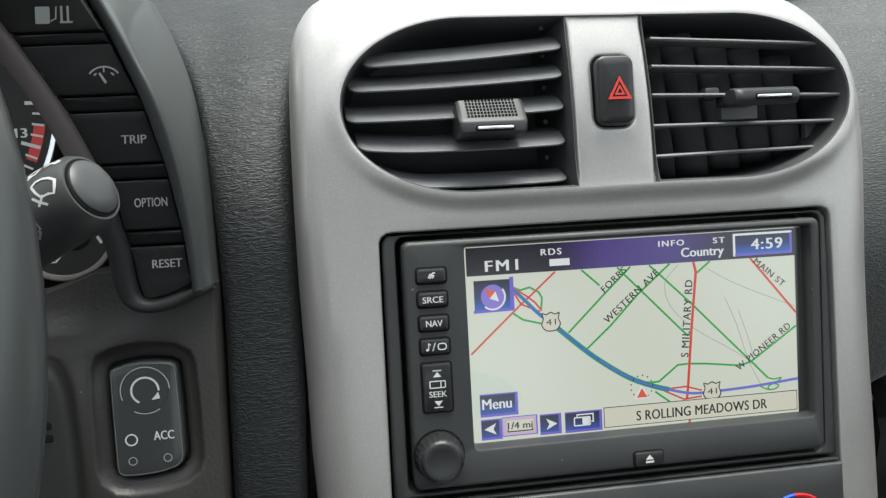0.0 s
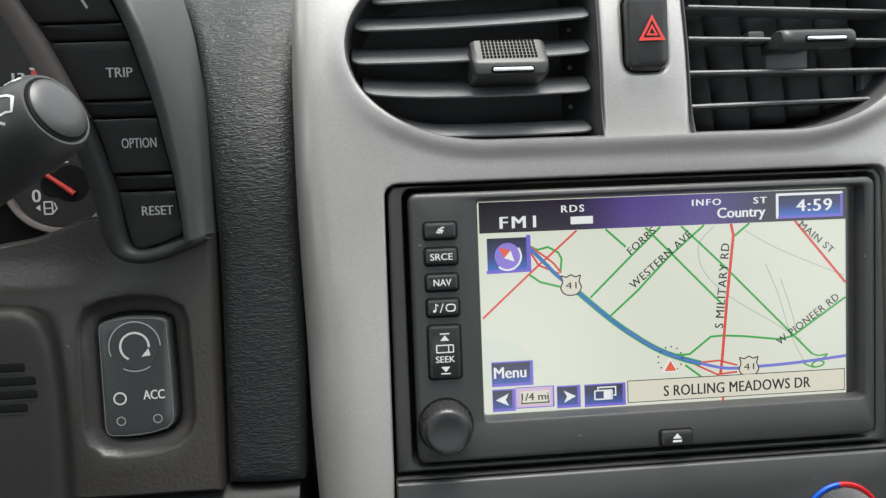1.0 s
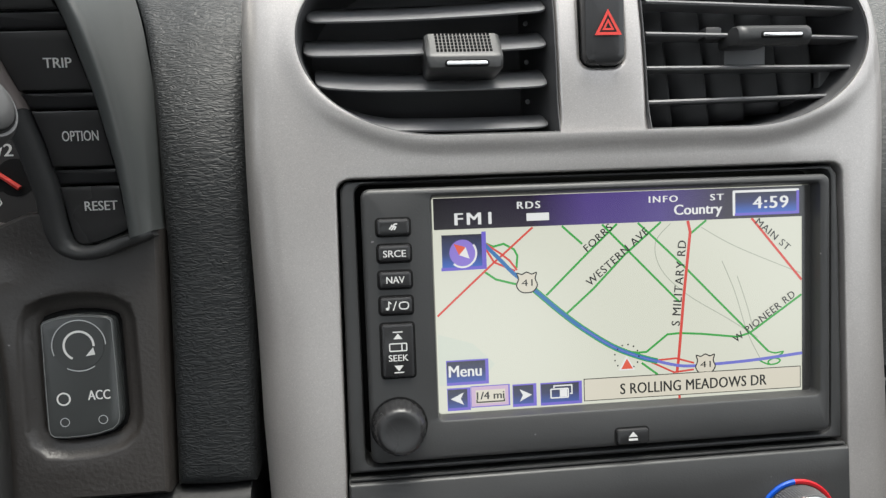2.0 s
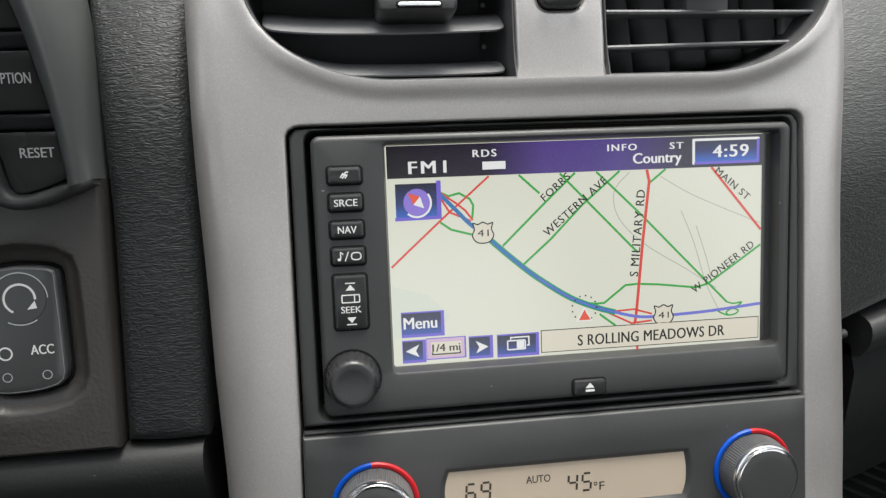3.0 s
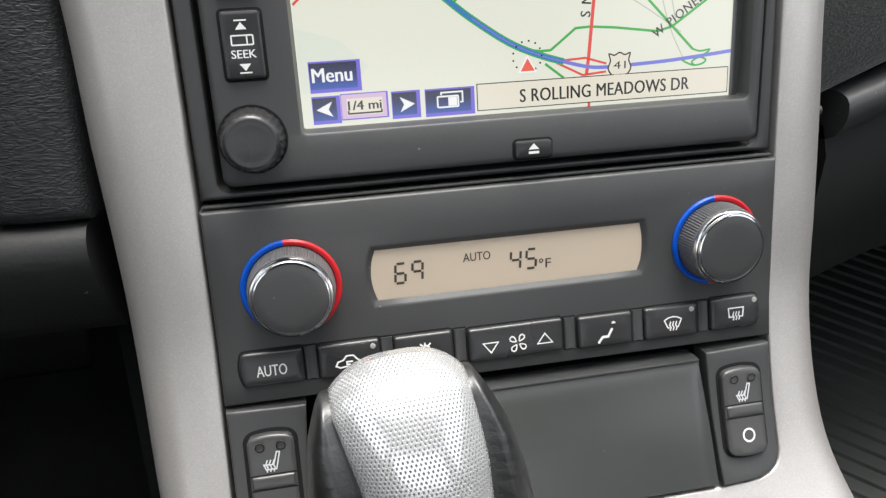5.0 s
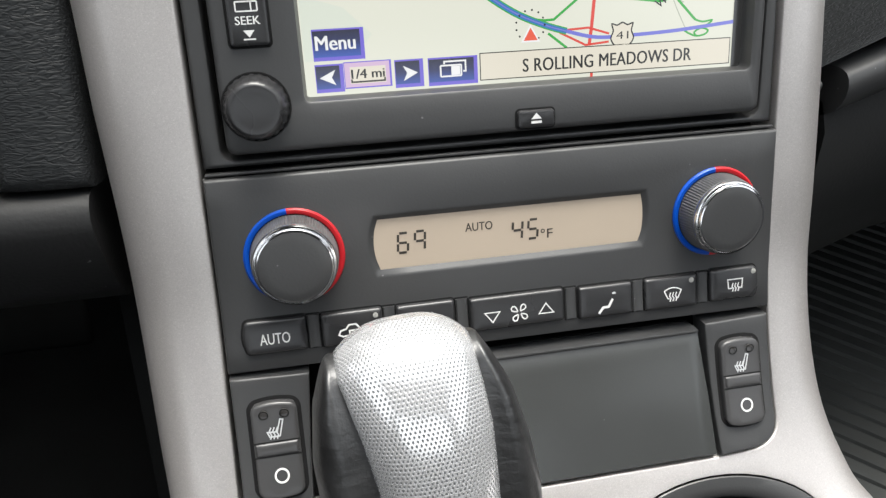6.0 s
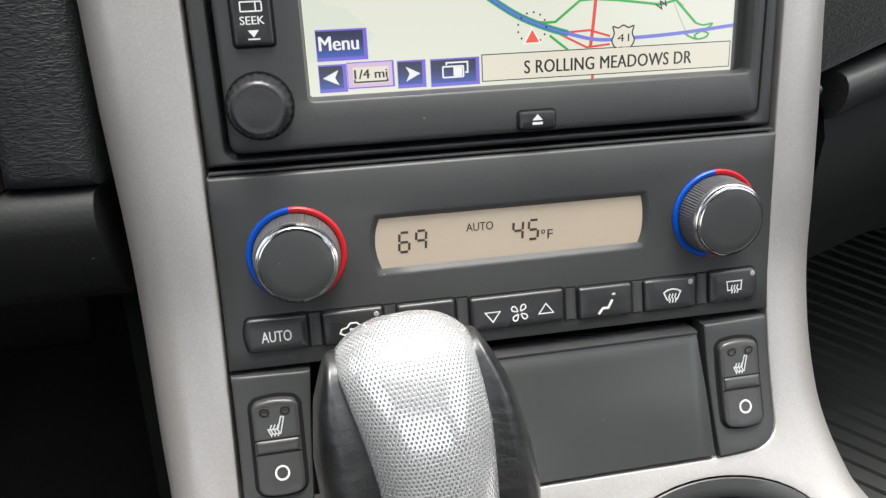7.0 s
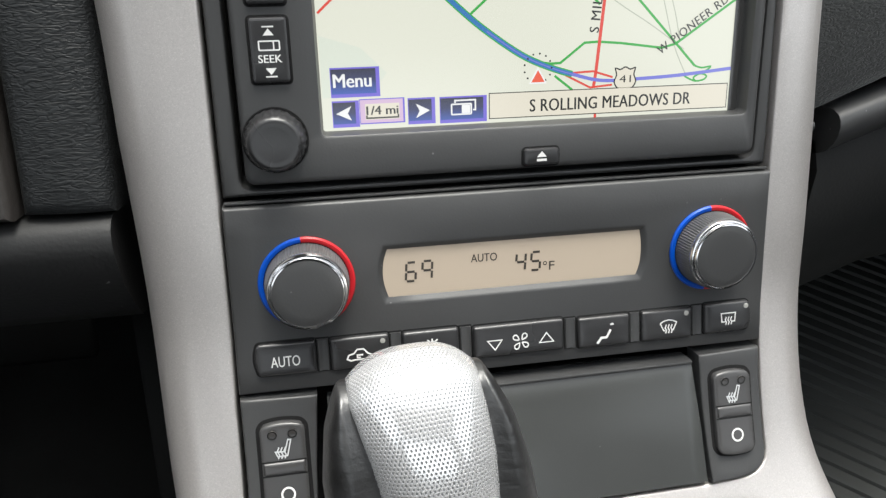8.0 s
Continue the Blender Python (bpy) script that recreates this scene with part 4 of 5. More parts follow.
LCD_OUT = smooth_line([(-53.4, -55.9), (-54.5, -51.8), (-54.9, -47.4), (-54.4, -43.0), (-53.2, -39.4)], 3)[::-1] + smooth_line([(36.0, -56.0), (37.1, -52.4), (37.5, -48.0), (37.3, -43.6), (36.6, -39.7)], 3)


def clim_y(x, z):
    return -6.0 + bend(z)


part("control_panel", sheet(CPANEL, [LCD_OUT], clim_y, 9.0, [(0, 1.4), (0.4, 0.4), (1.0, 0)], [(0, 1.7), (0.4, 1.45), (1.5, 0.45), (2.1, 0.08), (2.6, 0)], 12, 6.0), CHARCOAL, clim)
display = part("display", patch(inset(LCD_OUT, -0.3), -4.5, 1.0), LCD, clim, "tan liquid crystal display")
on = {"6": "acdefg", "9": "abcfg", "4": "bcfg", "5": "acdfg"}
SEG = {"a": ((0.12, 1), (0.88, 1)), "b": ((1, 0.93), (1, 0.55)), "c": ((1, 0.45), (1, 0.07)), "d": ((0.12, 0), (0.88, 0)), "e": ((0, 0.45), (0, 0.07)), "f": ((0, 0.93), (0, 0.55)), "g": ((0.12, 0.5), (0.88, 0.5))}
for ch, x, z in (("6", -47.5, -51.0), ("9", -41.9, -50.9), ("4", -8.8, -50.9), ("5", -3.4, -51.0)):
    for s in on[ch]:
        (ax, az), (bx, bz) = SEG[s]
        part("digit_segment", ribbon([(x + ax * 3.3 + az * 0.45, z + az * 6.6), (x + bx * 3.3 + bz * 0.45, z + bz * 6.6)], 0.8, -4.6), SEGMENT, display)
part("display_word", letters("AUTO", -20.1, -44.8, 2.9, 9.3, -4.6, 0, -0.004), SEGMENT, display)
part("display_unit", join(letters("F", 4.4, -49.8, 3.2, 2.0, -4.6), ribbon(ring(1.9, -48.8, 0.6, None, 12), 0.3, -4.6, True)), SEGMENT, display)


def arc_band(cx, cz, r0, r1, a0, a1, y0, y1):
    """A raised strip of a ring, rounded over its top."""
    bm = bmesh.new()
    loops = []
    for a in np.linspace(radians(a0), radians(a1), 40):
        prof = [(r0, y0), (r0, y1 + 0.3), (r0 + 0.5, y1), (r1 - 0.5, y1), (r1, y1 + 0.5), (r1, y0)]
        loops.append([(cx + r * math.cos(a), y, cz + r * math.sin(a)) for r, y in prof])
    stack_loops(bm, loops, True, True)
    return bm


def climate_knob(cx, cz):
    # dark disc on the panel for the shade round the knob
    part("knob_gap_shade", spin([(15.8, -5.0), (15.8, -6.1), (12, -6.12)], cx, cz), PIT, clim)
    k = part("temperature_knob", spin([(13.5, -5.5), (13.5, -6.6), (12.9, -13.4), (12.7, -14.2), (12.2, -14.6), (10.0, -14.7)], cx, cz, 176, lambda i, q: 0.36 * (i % 2) if 0 < q < 4 else 0), KNURL, clim)
    part("chrome_ring", spin([(12.5, -14.2), (12.85, -14.7), (12.85, -15.5), (12.5, -16.1), (12.1, -16.2), (12.0, -15.6)], cx, cz, 72), CHROME, k, "chrome ring")
    part("ring_groove", spin([(12.1, -15.4), (11.5, -15.5)], cx, cz, 56), PIT, k)
    part("face_ring", spin([(11.85, -15.3), (11.8, -16.6), (11.55, -17.2), (11.2, -17.3), (11.1, -16.9)], cx, cz, 72), CHROME, k, "thin chrome edge of the face")
    part("knob_face", spin([(11.3, -16.4), (11.1, -17.1), (10.5, -17.3), (8.0, -17.4), (4.0, -17.45), (0.5, -17.45)], cx, cz, 56), CHARCOAL, k, "flat charcoal face")
    part("red_arc", arc_band(cx, cz, 14.0, 15.8, -96, 94, -5.0, -7.0), ARC_RED, k, "red warm arc")
    part("blue_arc", arc_band(cx, cz, 14.0, 15.8, 94, 264, -5.0, -7.0), BLUEP, k, "blue cold arc")


climate_knob(-80.4, -47.8)
climate_knob(64.0, -48.0)

ZB0, ZB1 = -80.4, -69.3
PF = -7.9


def row_lift(x):
    """The key row follows the panel's slight fall towards the passenger."""
    return float(np.interp(x, [-95, -60, -30, 0, 25, 50, 80], [1.9, 1.4, 0.9, 0.2, -0.3, -0.3, 0.2]))


def clim_key(x0, x1, left=1.0, right=1.0):
    """A key in the row; the two at its ends are rounded off more on their outer side."""
    d = row_lift((x0 + x1) / 2)
    z0, z1 = ZB0 + d, ZB1 + d
    body = rrect(x0, x1, z0, z1, 1.0)
    if max(left, right) > 1.0:
        body = [(x - (right - 1.0) * ((z - (z0 + z1) / 2) / 5.5) ** 2 if x > x1 - 2 and right > 1 else x + (left - 1.0) * ((z - (z0 + z1) / 2) / 5.5) ** 2 if x < x0 + 2 and left > 1 else x, z) for x, z in dense(body, 2.0)]
    # dark plate a little wider than the key, for the shade round it
    part("key_gap_shade", moulded(inset(body, -0.55), -6.12, -4.0, 0.1, bend), PIT, clim)
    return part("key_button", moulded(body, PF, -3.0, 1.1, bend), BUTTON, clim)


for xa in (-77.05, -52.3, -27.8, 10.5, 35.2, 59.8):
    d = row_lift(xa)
    part("key_gap_shade", moulded(rrect(xa - 2.4, xa + 2.4, ZB0 + d - 0.4, ZB1 + d + 0.4, 0.4), -6.1, -4.0, 0.1, bend), PIT, clim)
    bm = bmesh.new()
    prof = [(-1.95, -4.0), (-1.95, -6.5), (-1.6, -6.9), (-0.8, -6.55), (0, -6.4), (0.8, -6.55), (1.6, -6.9), (1.95, -6.5), (1.95, -4.0)]
    stack_loops(bm, [[(xa + px, py + bend(z), z) for px, py in prof] for z in np.linspace(ZB0 + d + 0.1, ZB1 + d - 0.2, 5)], True, True)
    part("key_spacer", bm, CHARCOAL, clim)
k = clim_key(-99.8, -79.4, left=2.2)
part("legend", letters("AUTO", -89.6, -73.6, 3.6, 9.6, PF - 0.1, 0, 0.004, bend), WHITE, k)
k = clim_key(-74.7, -54.6)
part("air_symbol", strokes([[(-0.9, -0.2), (-0.75, 0.1), (-0.35, 0.2), (-0.1, 0.5), (0.4, 0.5), (0.7, 0.15), (1.0, 0.0), (1.0, -0.25), (0.5, -0.3), (0.2, -0.3), (-0.3, -0.3), (-0.6, -0.35), (-0.9, -0.2)], [(0.35, 0.05), (-0.1, 0.05), (-0.1, -0.15), (0.15, -0.15)]], -65.3, -74.3, 4.4, 0.5, PF - 0.1, bend), WHITE, k)
part("lamp_lens", spin([(0.9, PF + 0.1 + bend(-71)), (0.9, PF - 0.2 + bend(-71)), (0.3, PF - 0.3 + bend(-71))], -56.9, -69.9, 14), LAMP, k)
k = clim_key(-50.0, -30.4)
part("frost_symbol", strokes([[(-0.5, 0.5), (0.4, -0.4)], [(0, -0.6), (0, 0.6)], [(-0.1, 0.4), (0.3, 0.2), (0.6, 0.5)], [(-0.5, -0.1), (0.5, 0.1)]], -39.9, -73.0, 3.2, 0.5, PF - 0.1, bend), WHITE, k)
k = clim_key(-25.2, 7.8)
part("fan_down_mark", strokes([[(-1, 0.6), (1, 0.6), (0, -0.7), (-1, 0.6)]], -17.7, -75.7, 2.6, 0.42, PF - 0.1, bend), WHITE, k)
part("fan_up_mark", strokes([[(-1, -0.6), (1, -0.6), (0, 0.7), (-1, -0.6)]], 1.2, -75.0, 2.6, 0.42, PF - 0.1, bend), WHITE, k)
petal = [[(0.15 * math.cos(a) + 0.55 * math.cos(a + 0.5 * math.sin(b)) * (1 - math.cos(b)) * 0.72, 0.15 * math.sin(a) + 0.55 * math.sin(a + 0.5 * math.sin(b)) * (1 - math.cos(b)) * 0.72) for b in np.linspace(0.5, 5.8, 10)] for a in (0.9, 2.47, 4.04, 5.61)]
part("fan_symbol", strokes(petal, -8.3, -75.3, 3.5, 0.42, PF - 0.1, bend), WHITE, k)
k = clim_key(13.2, 32.9)
part("foot_symbol", join(strokes([[(-0.9, -0.9), (-0.45, -0.35), (0.1, -0.35), (0.55, 0.4)]], 23.4, -76.0, 3.6, 0.8, PF - 0.1, bend), spin([(0.75, PF + bend(-72)), (0.75, PF - 0.12 + bend(-72)), (0.1, PF - 0.13 + bend(-72))], 25.9, -72.9, 12)), WHITE, k)


def steam(x, z, s):
    return [[(x + dx, z - 0.5 * s), (x + dx + 0.12 * s, z - 0.15 * s), (x + dx - 0.05 * s, z + 0.1 * s), (x + dx + 0.1 * s, z + 0.5 * s)] for dx in (-0.35 * s, 0, 0.35 * s)]


k = clim_key(37.5, 57.3)
part("defrost_symbol", strokes([[(-1, 0.45), (-0.5, 0.7), (0, 0.78), (0.5, 0.7), (1, 0.45), (0.6, -0.4), (0.35, -0.45)], [(-1, 0.45), (-0.6, -0.4), (-0.4, -0.45)], *[[(a, b) for a, b in ln] for ln in steam(0, -0.25, 1.0)]], 47.8, -75.8, 3.2, 0.42, PF - 0.1, bend), WHITE, k)
part("lamp_lens", spin([(0.95, PF + 0.1 + bend(-71)), (0.95, PF - 0.2 + bend(-71)), (0.3, PF - 0.3 + bend(-71))], 54.9, -71.4, 14), LAMP, k)
k = clim_key(62.3, 81.3, right=2.2)
part("rear_defrost_symbol", strokes([[(-0.35, -0.4), (-0.8, -0.4), (-0.9, 0.6), (0.9, 0.6), (0.8, -0.4), (0.5, -0.4)], *[[(a, b) for a, b in ln] for ln in steam(0, -0.3, 0.95)]], 71.8, -75.0, 3.2, 0.42, PF - 0.1, bend), WHITE, k)
part("lamp_lens", spin([(0.95, PF + 0.1 + bend(-71)), (0.95, PF - 0.2 + bend(-71)), (0.3, PF - 0.3 + bend(-71))], 78.9, -70.9, 14), LAMP, k)

part("seam_strip", block(-104.2, 85.0, -4.6, -2.0, -20.6, -19.8, 0.25, 2), CHARCOAL, clim, "thin strip in the gap above the panel")

# ---- seat heater switches ----
def heater(name_x0, name_x1, plate, up):
    cx = (name_x0 + name_x1) / 2
    t = thing("seat_heater_switch", (cx, -10, -133), "black seat heater rocker switch in a charcoal plate", "switch", "seat heater switches")
    part("switch_plate", moulded(plate, -7.0, 2.0, 0.8, bend), CHARCOAL, t)
    body = [(x, z + (-110.0 + up - z) / 15.0 * 1.1 * ((x - cx) / 7.5) ** 2) for x, z in dense(rrect(name_x0, name_x1, -125.0 + up, -94.6 + up, 2.2), 2.0)]
    # dark plate under the rocker, drawn as the shade of its gap
    part("switch_gap_shade", moulded(inset(body, -1.2), -7.15, -5, 0.1, bend), PIT, t)
    rocker = part("rocker", moulded(body, -9.4, -5.0, 1.1, bend, 0.0, 2.0), PODKEY, t)
    part("rocker_bar", moulded(rrect(name_x0 + 0.7, name_x1 - 0.7, -111.2 + up, -107.2 + up, 0.5), -10.0, -6, 0.9, bend, 0.0, 2.0), PODKEY, t, "raised middle bar")
    part("seam", strokes([[(0, 0), (1, 0)]], name_x0 + 0.2, -106.95 + up, name_x1 - name_x0 - 0.4, 0.4, -9.45, bend), PIT, t)
    part("seam", strokes([[(0, 0), (1, 0)]], name_x0 + 0.2, -111.5 + up, name_x1 - name_x0 - 0.4, 0.4, -9.45, bend), PIT, t)
    part("seat_symbol", strokes([[(-0.95, -0.25), (-0.75, -0.75), (0.3, -0.75), (0.75, 0.9), (0.45, 0.95), (0.05, -0.3), (-0.95, -0.25)], *[[(dx + 0.2, 0.2), (dx, -0.2), (dx + 0.2, -0.6), (dx + 0.05, -1.0)] for dx in (-0.75, -0.4, -0.05)]], cx + 0.3, -103.0 + up, 3.1, 0.42, -9.55, bend), DIMWHITE, rocker)
    part("off_mark", strokes([ring(0, 0, 1, None, 24) + [ring(0, 0, 1, None, 24)[0]]], cx + 0.5, -117.7 + up, 2.1, 0.6, -9.55, bend), WHITE, rocker)
    for dx in (-3.3, 3.3):
        part("lamp_lens", spin([(1.3, -9.3 + bend(-97)), (1.3, -9.5 + bend(-97)), (1.0, -9.56 + bend(-97)), (0.3, -9.5 + bend(-97))], cx + dx, -98.0 + up, 16), DARKLENS, rocker)
        part("lens_ring", ribbon(ring(cx + dx, -98.0 + up, 1.4, None, 20), 0.35, -9.95 + bend(-98), True), PIT, rocker)
    return t


heater(-100.3, -85.2, [(-105.4, -131.2), (-103.4, -133.6), (-83.5, -134.0), (-82.2, -110), (-80.2, -86.6), (-105.6, -85.9)], 1.1)
heater(64.4, 79.6, [(61.6, -133.9), (72.0, -133.4), (77.0, -132.8), (80.2, -131.8), (82.4, -130.2), (83.9, -128.0), (84.5, -125.0), (84.6, -108), (84.8, -87.6), (60.2, -88.3), (60.6, -108), (61.3, -125)], 0.4)

# ---- storage lid ----
lid = thing("storage_lid", (-10, -10, -134), "closed dark satin lid of the console storage bin", "lid")
part("lid_panel", sheet([(-79, -133.9), (60.2, -133.7), (59.2, -120), (58.2, -104), (57.6, -90.0), (-77, -90.0), (-78, -110)], [], lambda x, z: -6.6 + bend(z) - 2.4 * math.sin(min(1, max(0, (-91 - z) / 43)) * math.pi), 6.0, [(0, 1.0), (0.25, 0.35), (0.7, 0)], [(0, 0)], 8, 0), LIDM, lid)
part("lid_edge", block(-76.6, 57.2, -7.6 + bend(-91.3), -3.0, -90.7, -89.7, 0.35, 2), CHARCOAL, lid, "thin satin upper edge")

# ---- cup holder ----
cup = thing("cup_holder", (57, -40, -165), "round dark cup holder with a satin rim sunk in the console", "cup holder")


def on_console(rx, rz, up, n=56):
    """A loop on the swept console surface round the holder's middle."""
    return [(57 + rx * math.cos(2 * math.pi * i / n), -4 + bend(-165 + rz * math.sin(2 * math.pi * i / n)) - up * 0.6, -165 + rz * math.sin(2 * math.pi * i / n) + up * 0.55) for i in range(n)]


bm = bmesh.new()
stack_loops(bm, [on_console(44.2, 23.6, -3), on_console(43.8, 23.3, 0.1), on_console(43.0, 22.9, 0.4), on_console(39, 20.4, -0.4), on_console(35.5, 18.4, -1.6), on_console(34.0, 17.6, -4)], False)
part("rim", bm, CHARCOAL, cup, "satin charcoal rim")
bm = bmesh.new()
stack_loops(bm, [on_console(34.2, 17.7, -3.4), on_console(33, 17, -20), on_console(30, 15.5, -60)], True)
part("well", bm, PIT, cup)

# ---- gear shifter ----
shifter = thing("gear_shifter", (-51, -60, -165), "gear shifter with an embossed metal top and black leather sides", "gear shifter")
CROWN = (-60.0, -50.6)
FRONT = smooth_line([(-79.4, -140), (-81.6, -122), (-82.6, -105), (-82.2, -90), (-80.8, -76), (-77.8, -64.5), (-73.2, -56.0), (-67.2, -52.0), CROWN], 8)
REAR = smooth_line([CROWN, (-53.0, -52.2), (-47.4, -57.0), (-43.6, -65.0), (-41.2, -78.0), (-40.2, -100.0), (-42.5, -140)], 8)
SIDE = FRONT + REAR[1:]  # the knob seen from its side, from the front foot over the crown to the back
TILT = radians(3.6)


def knob_mid(z):
    return float(np.interp(-z, [49, 57, 66, 75, 88, 110, 140], [-54.8, -54.4, -52.7, -51.0, -49.4, -47.6, -46.0]))


def knob_half(z):
    """Half the width of the metal insert."""
    return float(np.interp(-z, [49, 57, 66, 75, 88, 110, 140], [17.7, 17.5, 17.0, 16.4, 15.4, 14.3, 13.0]))


def knob_row(i, n=32, deep=0.0):
    """A row of points across the insert at place i of the side line: domed, its edges falling away."""
    (ay, az), (by, bz) = SIDE[max(i - 1, 0)], SIDE[min(i + 1, len(SIDE) - 1)]
    t = Vector((by - ay, bz - az)).normalized()
    ny, nz = -t.y, t.x
    y, z = SIDE[i]
    c, h = knob_mid(z), knob_half(z)
    out = []
    for k in range(n + 1):
        u = 2 * k / n - 1
        fall = 6.6 * abs(u) ** 2.9 + deep
        out.append((c + u * h * math.cos(TILT), y - ny * fall, z - nz * fall + u * h * math.sin(TILT)))
    return out


def insert_top():
    bm = bmesh.new()
    uv = bm.loops.layers.uv.new("surface")
    n, rows, runs, run, last = 32, [], [], 0.0, None
    for i in range(len(SIDE)):
        pts = [Vector(p) for p in knob_row(i, n)]
        run += (pts[n // 2] - last).length if last else 0.0
        last = pts[n // 2]
        arc = [0.0]
        for p, q in zip(pts, pts[1:]):
            arc.append(arc[-1] + (q - p).length)
        low = [Vector(p) for p in knob_row(i, n, 3.0)]
        rows.append([bm.verts.new(p) for p in [low[0]] + pts + [low[-1]]])
        arc = [arc[0] - 3.0] + arc + [arc[-1] + 3.0]
        runs.append((run, [s - arc[n // 2 + 1] for s in arc]))
    for r in range(len(rows) - 1):
        for i in range(n + 2):
            f = bm.faces.new((rows[r][i], rows[r + 1][i], rows[r + 1][i + 1], rows[r][i + 1]))
            for lp, (rr, ii) in zip(f.loops, ((r, i), (r + 1, i), (r + 1, i + 1), (r, i + 1))):
                lp[uv].uv = (runs[rr][1][ii], runs[rr][0])
    bmesh.ops.recalc_face_normals(bm, faces=bm.faces)
    return bm


part("metal_insert", insert_top(), EMBOSSED, shifter, "bright metal insert with staggered pits shaded in colour", 60)


def cheek(sign):
    """A leather side: it starts in the seam under the insert's edge and swells out."""
    edge = [knob_row(i)[0 if sign < 0 else -1] for i in range(len(SIDE))]
    top = max(range(len(edge)), key=lambda i: edge[i][2])
    front, back = edge[:top + 1], edge[top:][::-1]
    bm = bmesh.new()
    rows = []
    for j in range(36):
        z = edge[top][2] - 0.2 - (edge[top][2] + 138.0) * (j / 35) ** 2
        fx, fy = [float(np.interp(z, [p[2] for p in front], [p[a] for p in front])) for a in (0, 1)]
        bx, by = [float(np.interp(z, [p[2] for p in back], [p[a] for p in back])) for a in (0, 1)]
        mid = float(np.interp(-z, [50, 60, 70, 84, 99, 140], [-55.0, -54.0, -52.8, -51.3, -49.3, -46.0]))
        reach = mid + sign * float(np.interp(-z, [54, 57, 62, 70, 84, 99, 140], [18.4, 19.8, 22.6, 26.2, 29.2, 30.2, 28.0]))
        row = []
        for k in range(23):
            t = k / 22
            x = fx + (bx - fx) * t
            out = max(sign * (reach - x), 1.0)
            s = math.sin(math.pi * t)
            y = fy + (by - fy) * (0.5 - 0.5 * math.cos(math.pi * t))
            push = -1.4 if k in (0, 22) else 0.7 + (out - 0.7) * s ** 0.85
            rise = (1.8, 1.0, -0.5, -1.4, -1.9, -2.0, -1.8, -1.4, -0.9, -0.4)[k] if k < 10 else 0.0
            row.append(bm.verts.new((x + sign * push, y + rise * min(1.0, max(0.0, (by - fy) - 5.0) / 20.0), z - 0.012 * out * out * s)))
        rows.append(row)
    for a, b in zip(rows, rows[1:]):
        for i in range(22):
            bm.faces.new((a[i], a[i + 1], b[i + 1], b[i]))
    bm.faces.new(rows[0])
    bmesh.ops.recalc_face_normals(bm, faces=bm.faces)
    return bm


part("leather_side", cheek(-1), LEATHER, shifter, "black leather side", 60)
part("leather_side", cheek(1), LEATHER, shifter, "black leather side", 60)
part("shaft", tube([(-46, -62, -138), (-46, -66, -185)], [12, 12]), BLACK, shifter)

# ---- driver's side: padded dashboard strip and start panel ----
STRIP_L = smooth_line([(-168.0, -23), (-167.2, 20), (-166.8, 70), (-170.0, 116), (-178.0, 152), (-192.5, 180), (-212, 205), (-240, 232)], 5)
strip_poly = [(x, z) for x, z in STRIP_L][::-1] + [(-139.5, -23.5), (-137.5, 20), (-137.0, 70), (-137.0, 120), (-135.5, 158), (-130, 176), (-118, 192), (-100, 212), (-90, 232)]


def strip_y(x, z):
    return 8.0 + 0.0052 * max(0, z - 78) ** 2 + 0.009 * min(15.0, abs(x + 152.5)) ** 2


pad_strip = part("dashboard_pad", sheet(strip_poly, [], strip_y, 6.0, [(0, 3.5), (0.8, 1.6), (2.2, 0.5), (4.5, 0)], [(0, 0)], 30, 0), PAD)
tagged(pad_strip, "black grained padded dashboard strip beside the silver surround", "dashboard", kind="structure")

panel_poly = [(-320, -23.5), (-169.2, -23.5), (-168.6, 20), (-168.0, 50), (-167.6, 72), (-204, 80), (-213, 79.6), (-222, 76.2), (-232, 73.0), (-250, 70.0), (-320, 66)]
SB = [(-209.6, 39.8), (-208.9, 41.2), (-207.0, 42.0), (-203.0, 43.0), (-197.6, 43.5), (-191, 43.1), (-187.0, 42.4), (-185.2, 41.4), (-184.7, 39.8), (-184.2, 24.0), (-184.0, 6.0), (-184.8, 3.4), (-187.0, 1.4), (-192, 0.0), (-197, -0.6), (-203, -0.8), (-207.4, -0.4), (-209.0, 1.0), (-209.5, 3.4), (-209.6, 20)][::-1]
MOUTH = inset(SB, -1.5)


def drv_y(x, z):
    roll = 10.0 * math.exp(-((x + 226) / 22) ** 2) * (1 / (1 + math.exp(-(z - 46) / 5)))
    return 4.5 + 0.00035 * max(0, -200 - x) ** 2 * 4 + roll * 0.6 - 4 * math.exp(-((z - 53) / 7) ** 2) * (1 / (1 + math.exp((x + 216) / 6)))


start_panel = part("start_panel", sheet(panel_poly, [MOUTH], drv_y, 5.0, [(0, 3), (0.5, 1.0), (1.6, 0)], [(0, 4.4), (0.6, 3.8), (2.2, 3.0), (4.2, 2.2), (5.2, 0.9), (5.9, 0.2), (6.6, 0)], 25, 6), WARM)
tagged(start_panel, "brown-black grained dashboard panel round the start switch", "dashboard", kind="structure")
starter = thing("start_switch", (-197, 8, -3), "dark start and accessory switch with grey markings", "switch")
part("switch_well", patch(inset(MOUTH, -1.0), 10.5, 2.0), PIT, starter)
pad = part("switch_pad", moulded(SB, 4.6, 10.4, 0.9, flat, 0.2, 3.0), TILEGREY, starter)
